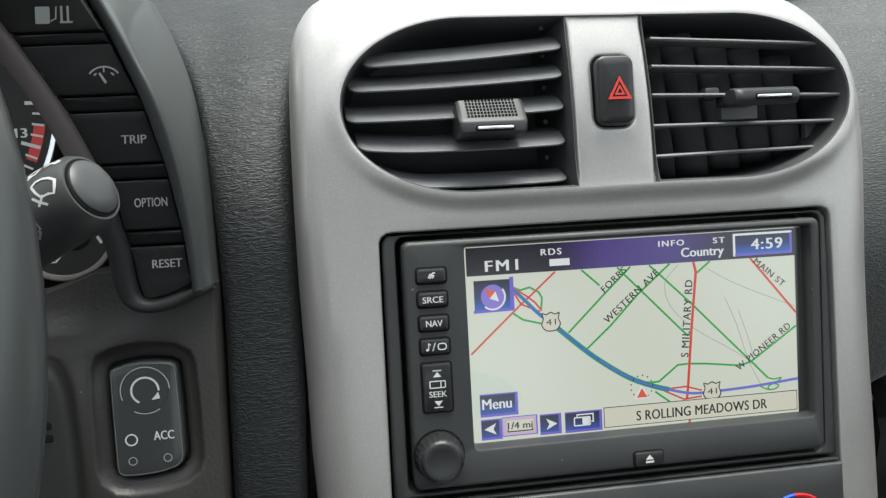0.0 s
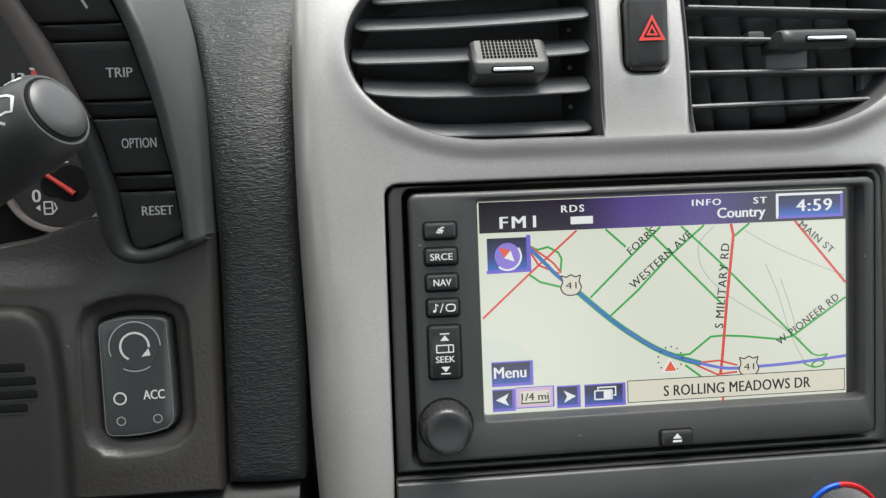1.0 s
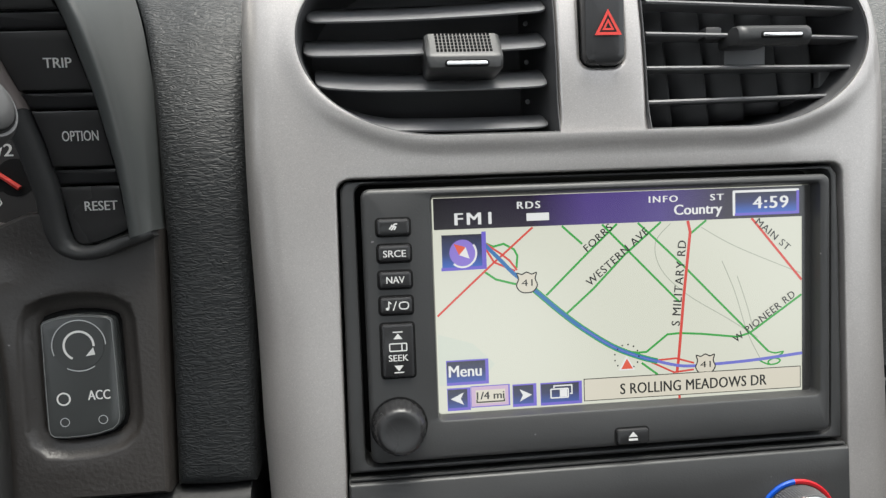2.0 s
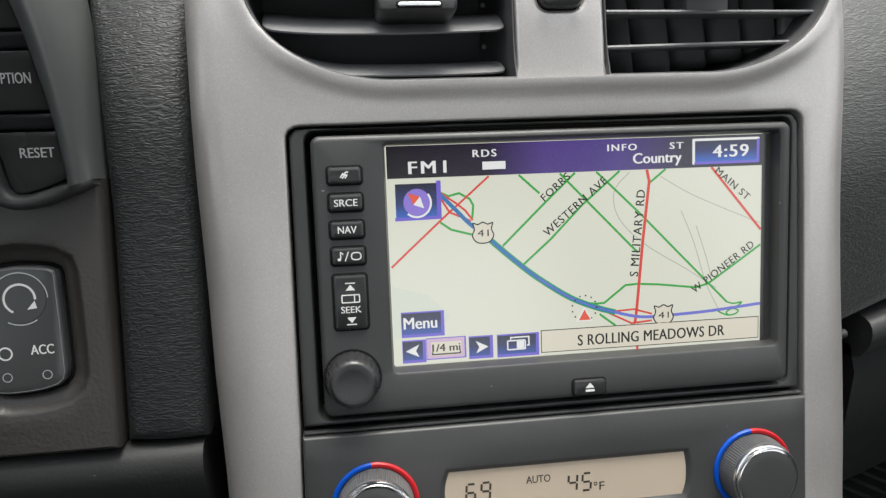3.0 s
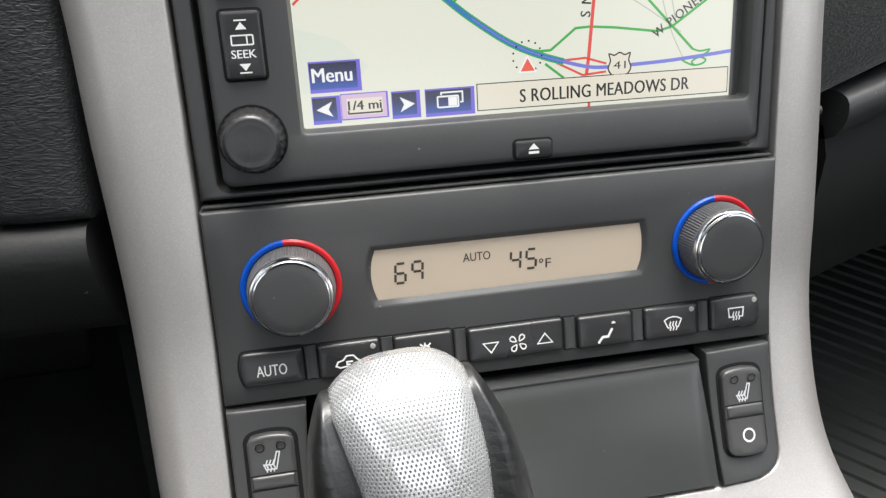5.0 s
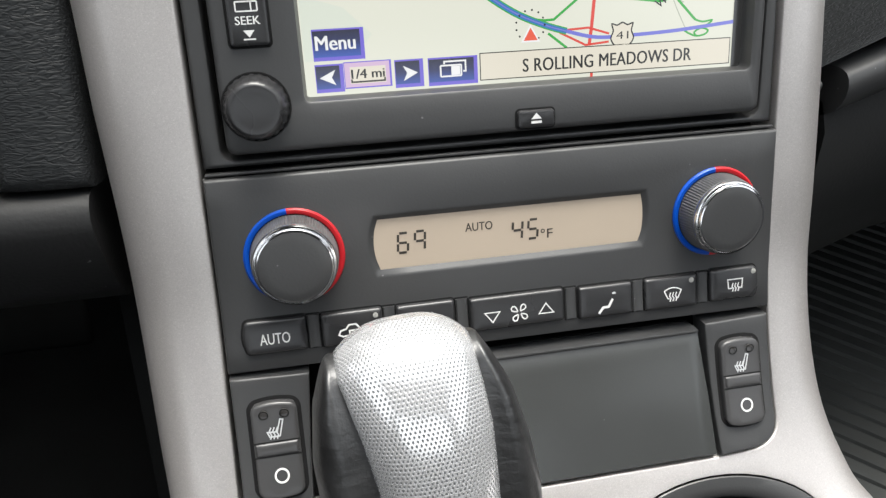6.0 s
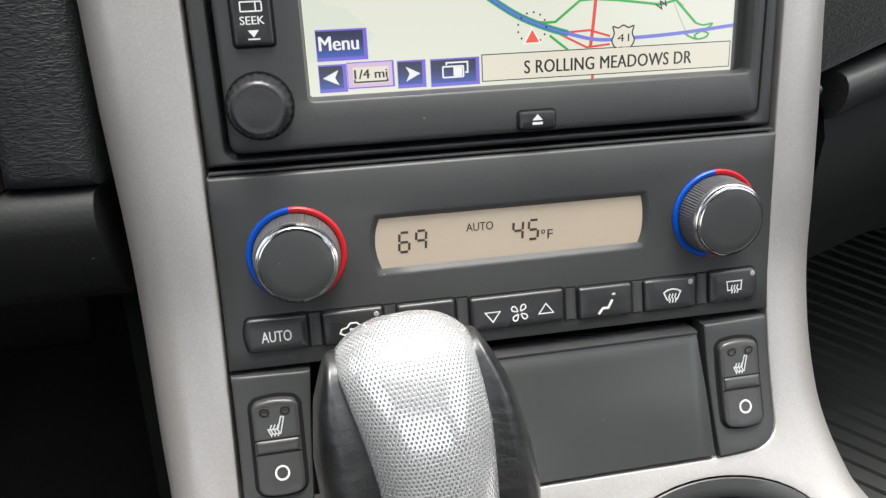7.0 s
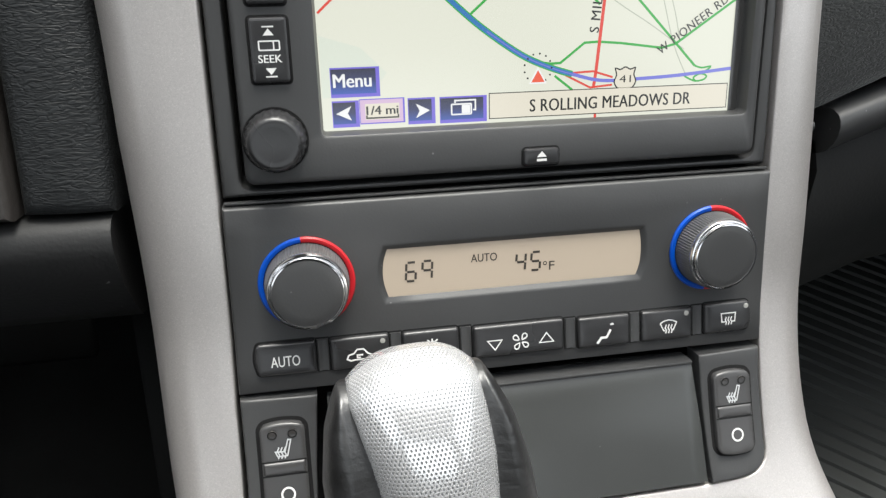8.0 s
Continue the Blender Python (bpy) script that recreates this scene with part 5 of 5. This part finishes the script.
part("start_ring", join(*[ribbon([(-196.8 + 9.0 * math.cos(a), 32.4 + 9.0 * math.sin(a)) for a in np.linspace(a0, a1, 18)], 0.35, 4.25) for a0, a1 in ((0.0, 1.1), (1.1, 3.5), (4.2, 5.3))]), DIMWHITE, pad, "fine ring")
part("start_dish", spin([(8.6, 4.6), (8.4, 4.26), (5.5, 4.28), (2.0, 4.28)], -196.8, 32.4, 40), TILEGREY, pad)
part("start_arrow", join(ribbon([(-196.8 + 5.0 * math.cos(a), 32.4 + 5.0 * math.sin(a)) for a in np.linspace(-2.05, -6.6 + 2 * 0.12, 26)], 0.75, 4.15), patch([(-194.6, 28.6), (-191.4, 29.0), (-192.0, 31.6)], 4.06)), WHITE, pad, "white turning arrow")
part("pad_edge", ribbon(inset(SB, 0.75), 0.24, 4.45, True, 0.2), PADEDGE, pad, "lighter edge line")
part("off_mark", ribbon(ring(-203.1, 13.7, 2.1, None, 22), 0.55, 4.25, True), WHITE, pad)
part("legend", letters("ACC", -191.1, 14.6, 3.4, 7.6, 4.2, 0, 0.012), WHITE, pad)
for x, z in ((-203.2, 5.4), (-190.3, 5.6)):
    part("lamp_lens", ribbon(ring(x, z, 1.5, None, 16), 0.25, 4.3, True), DIMWHITE, pad)

# ---- driver information switches ----
LEG = smooth_line([(-174.9, 75.4), (-176.4, 72.6), (-180.0, 70.8), (-186.0, 68.8), (-191.0, 67.9), (-193.4, 68.9), (-194.6, 72.0)], 3)[::-1]  # the rounded foot of the column of keys


def pod_right(z):
    return float(np.interp(z, [60, 75, 93, 118, 143, 169, 200], [-176.0, -176.3, -178.4, -183.2, -190.8, -203.2, -221]))


def pod_ridge(z):
    return float(np.mean([pod_right(z + q) for q in range(-9, 10, 2)])) + 2.2


def bead(z):
    """How wide the bead beside the keys is."""
    return min(6.6, 0.52 * (pod_edge(z) - pod_ridge(z)))


def pod_y(d, z):
    """A rounded bead beside the keys, then a flank that falls away to the padding."""
    b = bead(z)
    q = max(0.0, d - b)
    t = min(1.0, max(0.0, (d + 1.2) / (b + 1.2)))
    return -3.0 - 2.6 * math.sin(math.pi * t ** 0.9) ** 0.7 + 0.30 * q + 0.02 * q * q + 0.003 * max(0, z - 120) ** 2


def flank():
    """The pod's outer side: rows across it from the keys to the padding."""
    bm = bmesh.new()
    loops = []
    for z in np.linspace(67, 226, 90):
        a, w = pod_ridge(z), pod_edge(z) - pod_ridge(z)
        ds = [-1.2] + list(np.linspace(-1.2, bead(z), 14)) + list(np.linspace(bead(z), w - 0.8, 9))[1:]
        row = [(a - 1.2, 8.0, z)] + [(a + d, pod_y(d, z), z) for d in ds[1:]]
        end = pod_y(w - 0.8, z)
        row += [(a + w - 0.3, end + 0.7, z), (a + w, end + 2.4, z), (a + w, end + 26, z)]
        loops.append([bm.verts.new((x, y, max(q, 69.4 + 0.36 * (x + 175)))) for x, y, q in row])
    for p, q in zip(loops, loops[1:]):
        for k in range(len(p) - 1):
            bm.faces.new((p[k], p[k + 1], q[k + 1], q[k]))
    return bm


def pod_left(z):
    """Where the keys end beside the hood."""
    return float(np.interp(z, [66, 70.6, 78.5, 87, 93.5, 101.7, 112, 128, 136, 142, 152, 164, 200], [-193.0, -194.4, -195.8, -197.4, -199.0, -200.6, -204.0, -211.6, -215.6, -219.5, -226.0, -235.0, -262.0]))


def pod_edge(z):
    """Where the pod meets the padding."""
    return float(np.mean(np.interp(z + np.linspace(-11, 11, 9), [60, 76, 100, 122, 152, 179, 203, 240], [-167.6, -168.0, -168.6, -170.6, -175.5, -185.5, -200, -232])))


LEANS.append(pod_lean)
pod = thing("driver_switch_pod", (-190, 4, 64), "charcoal pod with a column of black driver information buttons", "switch panel")
part("pod_shell", flank(), PODGREY, pod, sharp=60)


def key_bed():
    """The dark bed behind the keys."""
    bm = bmesh.new()
    rows = [[bm.verts.new((x, 10.0, max(z, 70.0 + 0.2 * abs(x + 186)))) for x in np.linspace(pod_left(z) - 1.4, pod_ridge(z) - 0.6, 5)] for z in np.linspace(68, 214, 60)]
    for p, q in zip(rows, rows[1:]):
        for k in range(4):
            bm.faces.new((p[k], p[k + 1], q[k + 1], q[k]))
    return bm


part("key_bed", key_bed(), PIT, pod, "black bed behind the keys")


def pod_key(z0, z1, front, mat, name, b=0.7, foot=False):
    zz = np.linspace(z0, z1, 7)
    poly = [(pod_right(z), z) for z in zz] + [(pod_left(z), z) for z in zz[::-1]] + (LEG if foot else [])
    bm = bmesh.new()
    q = [inset(poly, d) for d in (0, 0, b * 0.35, b)]
    loops = [[(x, y + (0.10 * max(0, (pod_right(z) - 15 - x)) if y < 6 else 0), z) for x, z in lp] for lp, y in zip(q, (9.0, front + b, front + b * 0.3, front))]
    stack_loops(bm, loops, True, True)
    return part(name, bm, mat, pod)


for z0, z1 in ((169.8, 190.0), (145.8, 164.4), (119.6, 138.8), (94.2, 112.8), (76.0, 87.6)):
    k = pod_key(z0, z1, -0.4, PODKEY, "key_button", foot=z0 == 76.0)
    if z0 == 119.6:
        part("legend", letters("TRIP", -193.6, 128.2, 3.2, 9.0, -0.55, 0, 0.008), WHITE, k)
    elif z0 == 94.2:
        part("legend", letters("OPTION", -188.8, 104.3, 3.4, 11.8, -0.55, 0, 0.008), WHITE, k)
    elif z0 == 76.0:
        part("legend", letters("RESET", -184.2, 80.9, 3.2, 10.8, -0.55, 0, 0.008), WHITE, k)
    elif z0 == 145.8:
        part("gauge_symbol", join(ribbon([(-203.0 + 6.2 * math.cos(a), 149.5 + 6.2 * math.sin(a)) for a in np.linspace(0.62, 2.52, 14)], 0.6, -0.55), ribbon([(-203.0 + 4.6 * math.cos(a), 149.5 + 4.6 * math.sin(a)) for a in (0.7, 1.0)], 0.6, -0.55), ribbon([(-203.0 + 4.6 * math.cos(a), 149.5 + 4.6 * math.sin(a)) for a in (2.15, 2.45)], 0.6, -0.55), ribbon([(-203.0, 155.6), (-203.0, 153.6)], 0.5, -0.55), ribbon([(-204.6, 153.4), (-202.4, 149.6)], 0.9, -0.55)), WHITE, k)
    else:
        part("fuel_symbol", join(patch(rrect(-226.0, -221.0, 172.2, 178.6, 0.4, 2), -0.15), ribbon([(-220.6, 173.0), (-218.8, 174.0), (-218.6, 178.4)], 0.5, -0.55), ribbon([(-216.8, 173.0), (-216.8, 178.6)], 0.8, -0.55), ribbon([(-214.6, 173.0), (-214.6, 178.6)], 0.8, -0.55), ribbon([(-217.4, 172.6), (-213.0, 172.6)], 0.8, -0.55)), WHITE, k)
for z0, z1 in ((165.2, 169.0), (139.6, 145.0), (113.6, 118.8), (88.4, 93.4)):
    pod_key(z0, z1, 0.3, BUTTON, "key_spacer", 0.9)

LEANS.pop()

# ---- instrument cluster ----
cluster = thing("instrument_cluster", (-260, 50, 60), "instrument cluster with white-marked dials and red needles", "instrument cluster")


def swept_lip(line, y0, y1, y1_low):
    """A rounded lip of changing width that follows a line in the stack's plane."""
    bm = bmesh.new()
    pts = smooth_line(line, 6)
    loops = []
    for i, (x, z, width, sink) in enumerate(pts):
        a, b = Vector(pts[max(i - 1, 0)][:2]), Vector(pts[min(i + 1, len(pts) - 1)][:2])
        t = (b - a).normalized()
        nx, nz = -t.y, t.x
        back, y = y1 if z > 80 else y1_low, y0 + sink
        prof = [(-0.5, back), (-0.5, y + 3.2), (-0.44, y + 1.5), (-0.3, y + 0.45), (-0.1, y), (0.12, y), (0.32, y + 0.5), (0.45, y + 1.7), (0.5, y + 3.4), (0.5, back)]
        loops.append([(x + nx * w * width, q, z + nz * w * width) for w, q in prof])
    stack_loops(bm, loops, True, True)
    bmesh.ops.recalc_face_normals(bm, faces=bm.faces)
    return bm


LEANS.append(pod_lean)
# split from the charcoal rim so the better lit upper part is paler
part("dial_hood", swept_lip([(-266, 208, 9.5, 0), (-248, 180, 9, 0), (-232, 156.5, 7.8, 0), (-223, 142, 7.6, 0), (-217, 130.5, 8, 0), (-209, 112, 8.6, 0)], -4.4, 55, 14), HOODM, cluster, "curved hood, brown-grey from the reflection put into its colour")
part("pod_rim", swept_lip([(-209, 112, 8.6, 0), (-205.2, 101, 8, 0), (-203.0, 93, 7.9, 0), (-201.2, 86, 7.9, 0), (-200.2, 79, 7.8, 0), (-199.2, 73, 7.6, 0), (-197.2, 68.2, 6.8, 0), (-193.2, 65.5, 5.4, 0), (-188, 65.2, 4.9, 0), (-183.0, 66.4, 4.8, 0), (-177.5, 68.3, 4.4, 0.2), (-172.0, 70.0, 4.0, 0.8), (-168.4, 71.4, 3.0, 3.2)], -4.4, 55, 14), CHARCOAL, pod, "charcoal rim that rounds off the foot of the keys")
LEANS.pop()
# added out of sight above the dials to keep the sun off them
part("binnacle_shade", block(-440, -228, -22, 76, 236, 241, 2), STALKM, cluster)
part("back_plate", patch(rrect(-420, -205, 40, 220, 20), 58.0, 4), PIT, cluster)
FX, FZ, FY = -237.0, 96.0, 50.0
fuel = part("fuel_dial", spin([(20.4, 56), (20.4, FY), (10, FY), (1, FY)], FX, FZ, 56), DIAL, cluster)
part("dial_rim", arc_band(FX, FZ, 20.4, 23.0, -170, 10, 56, 47.5), HOODM, fuel, "brown-grey dial rim")
part("needle", tube([(-245.5, FY - 1.5, 100.2), (-231.2, FY - 1.5, 89.3)], [0.85, 1.15], 8), REDP, fuel, "red needle")
part("needle_hub", join(spin([(7.6, FY), (7.6, FY - 0.2), (1, FY - 0.25)], -233.0, 93.6, 24), spin([(5.0, FY), (5.0, FY - 0.2), (1, FY - 0.25)], -240.0, 93.0, 24)), PIT, fuel)
part("dial_number", letters("0", -246.8, 89.0, 5.2, 3.6, FY - 0.3, 0, 0.01), WHITE, fuel)
part("dial_number", letters("1/2", -237.4, 104.6, 5.0, 8.4, FY - 0.3, 0, 0.01), WHITE, fuel)
QX, QZ = -237.6, 98.6
part("pump_mark", join(ribbon(rrect(QX - 6.4, QX - 3.2, QZ - 17.2, QZ - 12.2, 0.3, 2), 0.6, FY - 0.3, True), ribbon([(QX - 6.4, QZ - 14.8), (QX - 3.2, QZ - 14.8)], 0.5, FY - 0.3), ribbon([(QX - 2.8, QZ - 16.6), (QX - 1.4, QZ - 15), (QX - 2.4, QZ - 12.6)], 0.5, FY - 0.3), patch([(QX - 8.0, QZ - 15.8), (QX - 8.0, QZ - 13.2), (QX - 9.8, QZ - 14.5)][::-1], FY - 0.3)), WHITE, fuel)
part("empty_mark", ribbon([(-254.6, 93.2), (-248.6, 94.2)], 1.3, FY - 0.3), REDP, fuel)
part("tick", ribbon([(FX + 13.6, FZ - 4.4), (FX + 15.2, FZ - 7.4)], 1.2, FY - 0.3), WHITE, fuel)
SX, SZ, SY = -303.0, 150.0, 52.0
speed = part("speed_dial", spin([(66, 56), (66, SY), (20, SY), (1, SY)], SX, SZ, 72), DIAL, cluster)
part("dial_rim", arc_band(SX, SZ, 66, 68.5, -70, 60, 56, 49.5), CHROME, speed)
for k in range(-16, 14):
    a = radians(k * 4.5)
    part("tick", ribbon([(SX + (57 if k % 4 else 54) * math.cos(a), SZ + (57 if k % 4 else 54) * math.sin(a)), (SX + 62 * math.cos(a), SZ + 62 * math.sin(a))], 1.5 if k % 4 == 0 else 0.9, SY - 0.3), WHITE, speed)
part("dial_number", letters("13", SX + 51.6, SZ - 12.6, 4.0, 5.2, SY - 0.3, 0, 0.02), WHITE, speed)
part("red_zone", ribbon([(SX + 60 * math.cos(a), SZ + 60 * math.sin(a)) for a in np.linspace(-0.42, -0.16, 8)], 4.5, SY - 0.2), REDP, speed)

# ---- wiper stalk ----
stalk = thing("wiper_stalk", (-300, 20, 92), "black wiper stalk with white wiper symbols", "stalk")
TIP = Vector((-185.1, -76.2, 106.7))
AX = Vector((0.84, -0.374, 0.39)).normalized()


def along(d):
    return tuple(TIP - AX * d)


LEVER_D, LEVER_R = (0.2, 2.2, 8, 20, 36, 55, 80, 110), (9.5, 10.6, 11.2, 11.6, 11.9, 11.9, 11.6, 11.2)
part("lever", tube([along(d) for d in LEVER_D[::-1]], LEVER_R[::-1], 40), STALKM, stalk)
part("end_button_gap_shade", tube([along(0.6), along(-0.15)], [8.8, 8.7], 36), PIT, stalk)
part("end_button", tube([along(1.0), along(-0.8), along(-1.7), along(-2.2), along(-2.4)], [8.1, 7.9, 6.9, 4.5, 1.4], 36), STALKM, stalk, "smooth end button")
facing = (Vector((-107, -270, 80)) - TIP)
facing = (facing - AX * facing.dot(AX)).normalized()
over = AX.cross(facing).normalized()


def wrap(lines, d0, w, lift):
    """Symbol strokes wrapped on the lever: u along the axis, v round it, in millimetres."""
    bms = []
    for ln in lines:
        bm = bmesh.new()
        rows = []
        for i, (u, v) in enumerate(ln):
            a, b = ln[max(i - 1, 0)], ln[min(i + 1, len(ln) - 1)]
            t = Vector((b[0] - a[0], b[1] - a[1])).normalized()
            row = []
            for s in (-0.5, 0.5):
                uu, vv = u - t.y * w * s, v + t.x * w * s
                r = float(np.interp(d0 - uu, LEVER_D, LEVER_R)) + 0.15 + lift
                ang = vv / 14.4
                row.append(bm.verts.new(TIP - AX * (d0 - uu) + (facing * math.cos(ang) + over * math.sin(ang)) * r))
            rows.append(row)
        for a, b in zip(rows, rows[1:]):
            bm.faces.new((a[0], a[1], b[1], b[0]))
        bms.append(bm)
    return join(*bms)


part("wiper_symbol", wrap([[(-9.2, -13.2), (-7.6, -14.4), (-5.4, -14.4), (-3.4, -13.4), (-1.8, -11.8), (-2.2, -9.4), (-3.0, -7.2), (-4.6, -8.0), (-6.8, -8.0), (-8.0, -10.2), (-9.2, -13.2)], [(-9.6, -9.2), (-8.0, -7.0), (-6.0, -4.8)], [(-8.6, -5.6), (-6.2, -8.6)]], 0, 0.8, 0.05), WHITE, stalk)
part("mark", wrap([[(-6.0, -20.6), (-3.8, -21.0), (-1.7, -20.6)], [(-2.4, -19.4), (-1.5, -21.6)]], 0, 1.0, 0.05), WHITE, stalk)
part("washer_mark", wrap([[(-15.0, -2.5), (-12.2, -3.4), (-12.4, 0.6), (-14.6, 1.4), (-15.0, -2.5)], [(-15.2, 3.4), (-12.8, 1.2)]], 0, 0.7, 0.05), DIMWHITE, stalk)
part("rear_wiper_symbol", wrap([[(-11.0, -19.0), (-9.4, -21.0), (-7.2, -20.6), (-8.4, -18.2), (-11.0, -19.0)], [(-11.4, -17.0), (-9.0, -18.6)]], 0, 0.8, 0.05), WHITE, stalk)

# ---- steering wheel ----
wheel = thing("steering_wheel", (-386, -122, -130), "dark grey leather steering wheel rim", "steering wheel")
WC, WR = Vector((-386.5, -122.0, 72.0)), 187.5
wt = Matrix.Rotation(radians(-8), 3, "X")
loops = []
for i in range(96):
    a = 2 * math.pi * i / 96
    out, up = Vector((math.cos(a), 0, math.sin(a))), Vector((0, 1, 0))
    loops.append([tuple(WC + wt @ (out * (WR + 15.5 * math.cos(b)) + up * 14.5 * math.sin(b))) for b in np.linspace(0, 2 * math.pi, 20, endpoint=False)])
bm = bmesh.new()
rows = [[bm.verts.new(p) for p in lp] for lp in loops]
for i in range(96):
    a, b = rows[i], rows[(i + 1) % 96]
    for k in range(20):
        bm.faces.new((a[k], a[(k + 1) % 20], b[(k + 1) % 20], b[k]))
part("rim", bm, RIM, wheel)
part("spoke", tube([tuple(WC + Vector((-185, 0, 0))), tuple(WC + Vector((-60, 40, 0)))], [14, 20], 14), BLACK, wheel)
part("hub", spin([(62, -60), (62, -100), (50, -118), (10, -122)], WC.x, WC.z, 40), BLACK, wheel)

# ---- column cover with slots ----
cover = thing("column_cover", (-250, 0, -60), "dark grained steering column cover with horizontal slots", "trim panel")
COV = [(-400, 49), (-245, 49.0), (-234, 48.2), (-228.5, 45.4), (-225.8, 40.5), (-224.0, 35), (-222.8, 21), (-222.2, 0), (-222.6, -20), (-223, -90), (-400, -90)][::-1]
part("cover_shell", moulded(COV, -1, 12, 4.0, flat, 0.0, 8.0), BLACK, cover)
# slots are dark plates on the uncut cover, black for the shade inside
for z, x1 in ((26.4, -232.6), (21.5, -229.2), (16.8, -229.0), (12.1, -232.6)):
    part("slot", slab(rrect(-282, x1, z, z + 3.3, 1.2, 3), -1.15, -0.5, 0.05), PIT, cover)
    part("slot_lip", ribbon([(-282, z - 0.1), (x1 - 1.0, z - 0.1)], 0.35, -1.35, False, 0.3), CHARCOAL, cover)

# ---- knee bolster and driver's footwell ----
KP = [(70, -24.5), (14, -24.5), (9.5, -26), (7, -29), (6, -33), (7, -38), (14, -50), (26, -62), (34, -68), (70, -70)]
knee = part("knee_bolster", extrude_x(KP, -560, -141.5), KNEE)
tagged(knee, "black padded knee bolster under the dashboard", "dashboard", kind="structure")
tunnel = part("tunnel_side", block(-150, -138, 50, 420, -330, -40, 2), CARPET)
tagged(tunnel, "dark carpeted side of the transmission tunnel", "carpet", kind="structure")
pedal = thing("brake_pedal", (-270, 190, -230), "dim dark brake pedal in the footwell", "pedal")
part("pedal_pad", block(-262, -205, 188, 198, -150, -112, 4), CARPET, pedal)
part("pedal_arm", tube([(-236, 200, -130), (-236, 260, -40), (-236, 270, 30)], [6, 7, 7], 10), BLACK, pedal)

# ---- passenger side of the dashboard ----
PP = [(150, 230), (104, 190), (66, 150), (42, 115), (31, 85), (32, 60), (48, 15), (55, -2), (58, -8), (63, -10.5), (110, -12)]
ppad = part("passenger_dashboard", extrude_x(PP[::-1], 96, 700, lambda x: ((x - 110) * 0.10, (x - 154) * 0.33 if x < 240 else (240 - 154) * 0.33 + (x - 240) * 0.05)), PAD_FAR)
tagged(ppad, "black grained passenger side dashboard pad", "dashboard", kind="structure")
GP = [(76, -13.0), (70, -13.3), (65.4, -14.2), (62.0, -16.0), (60.2, -18.6), (59.8, -22.0), (60.8, -26.0), (63.4, -30.0), (67.5, -33.5), (74, -36.0), (120, -36.0)]
glove = thing("glove_box", (300, 80, -120), "black glove box door, its rounded upper edge paler for the light on it", "glove box")
# paler plastic than the skin below, for light catching the rounded edge
part("door_edge", extrude_x(GP, 166, 700, lambda x: ((x - 154) * 0.10, (x - 154) * 0.28 if x < 240 else (240 - 154) * 0.28 + (x - 240) * 0.05)), CHARCOAL, glove)
part("door_skin", extrude_x([(76, -30), (72, -44), (80, -80), (112, -130), (140, -140), (140, -30)], 166, 700, lambda x: ((x - 154) * 0.10, (x - 154) * 0.28 if x < 240 else 24 + (x - 240) * 0.05)), GLOVE, glove)
part("hinge_pin", tube([(146, 63, -17.4), (152.5, 63, -16.8)], [2.4, 2.2], 14), CHARCOAL, glove, "round hinge pin")

# ---- cabin floor, mat and shell (level in the world) ----
LEVEL = CAR.inverted()


def level(bm):
    """Turns a part drawn level in the world (millimetres from the ground) into the stack's frame."""
    m = Matrix.Scale(1000, 4) @ LEVEL @ Matrix.Scale(0.001, 4)
    bmesh.ops.transform(bm, matrix=m, verts=bm.verts)
    return bm


floor = part("floor", level(block(-800, 780, -1350, 900, 150, 190, 0)), CARPET)
tagged(floor, "dark carpeted cabin floor", "floor", kind="structure")
mat_thing = thing("floor_mat", (330, 100, -420), "dark ribbed rubber floor mat in the passenger footwell", "floor mat")
part("mat_base", level(block(160, 620, -420, 420, 192, 200, 3)), RUBBER, mat_thing)
for i in range(52):
    # ribs run across the mat at a slant, cut off at its edges
    c0 = -560 + i * 22
    pts = [(x, c0 + (605 - x) * 0.9) for x in np.linspace(175, 605, 44)]
    pts = [p for p in pts if -405 < p[1] < 405]
    if len(pts) > 2:
        part("rib", level(tube([(x, y, 200.5) for x, y in (pts[0], pts[-1])], [3.0, 3.0], 6)), RUBBER, mat_thing)
side_tunnel = part("tunnel_side", level(block(100, 118, -700, 700, 190, 470, 4)), CARPET)
tagged(side_tunnel, "dark carpeted side of the transmission tunnel", "carpet", kind="structure")
# unseen shell; header, roof, rear wall and pillars are placed to shape light
for nm, args, lab in (("firewall", (-800, 780, 820, 860, 190, 800), "plain dark firewall behind the dashboard"), ("unseen_rear_wall", (-800, 780, -1370, -1330, 190, 790), "unseen dark wall behind the seats, added to bound the rear light"), ("unseen_rear_pillar", (380, 780, -1370, -1330, 796, 1200), "unseen dark block beside the rear opening, added to bound its light"), ("unseen_rear_pillar", (-800, -520, -1370, -1330, 796, 1200), "unseen dark block beside the rear opening, added to bound its light"),
                      ("door_left", (-800, -760, -1350, 860, 190, 860), "plain dark door lining on the driver side"), ("door_right", (740, 780, -1350, 860, 190, 860), "plain dark door lining on the passenger side"),
                      ("dashboard_top", (-760, 740, 205, 840, 725, 768), "plain dark dashboard top"), ("unseen_header", (-560, 540, -600, -520, 1150, 1190), "unseen dark bar at the windscreen header, added to shape reflections"), ("unseen_roof", (-520, 500, -1350, -606, 1160, 1200), "unseen dark slab in place of a roof, added to block light")):
    ob = part(nm, level(block(*args, 6, 2)), SHELL)
    tagged(ob, lab, "car body", kind="structure")
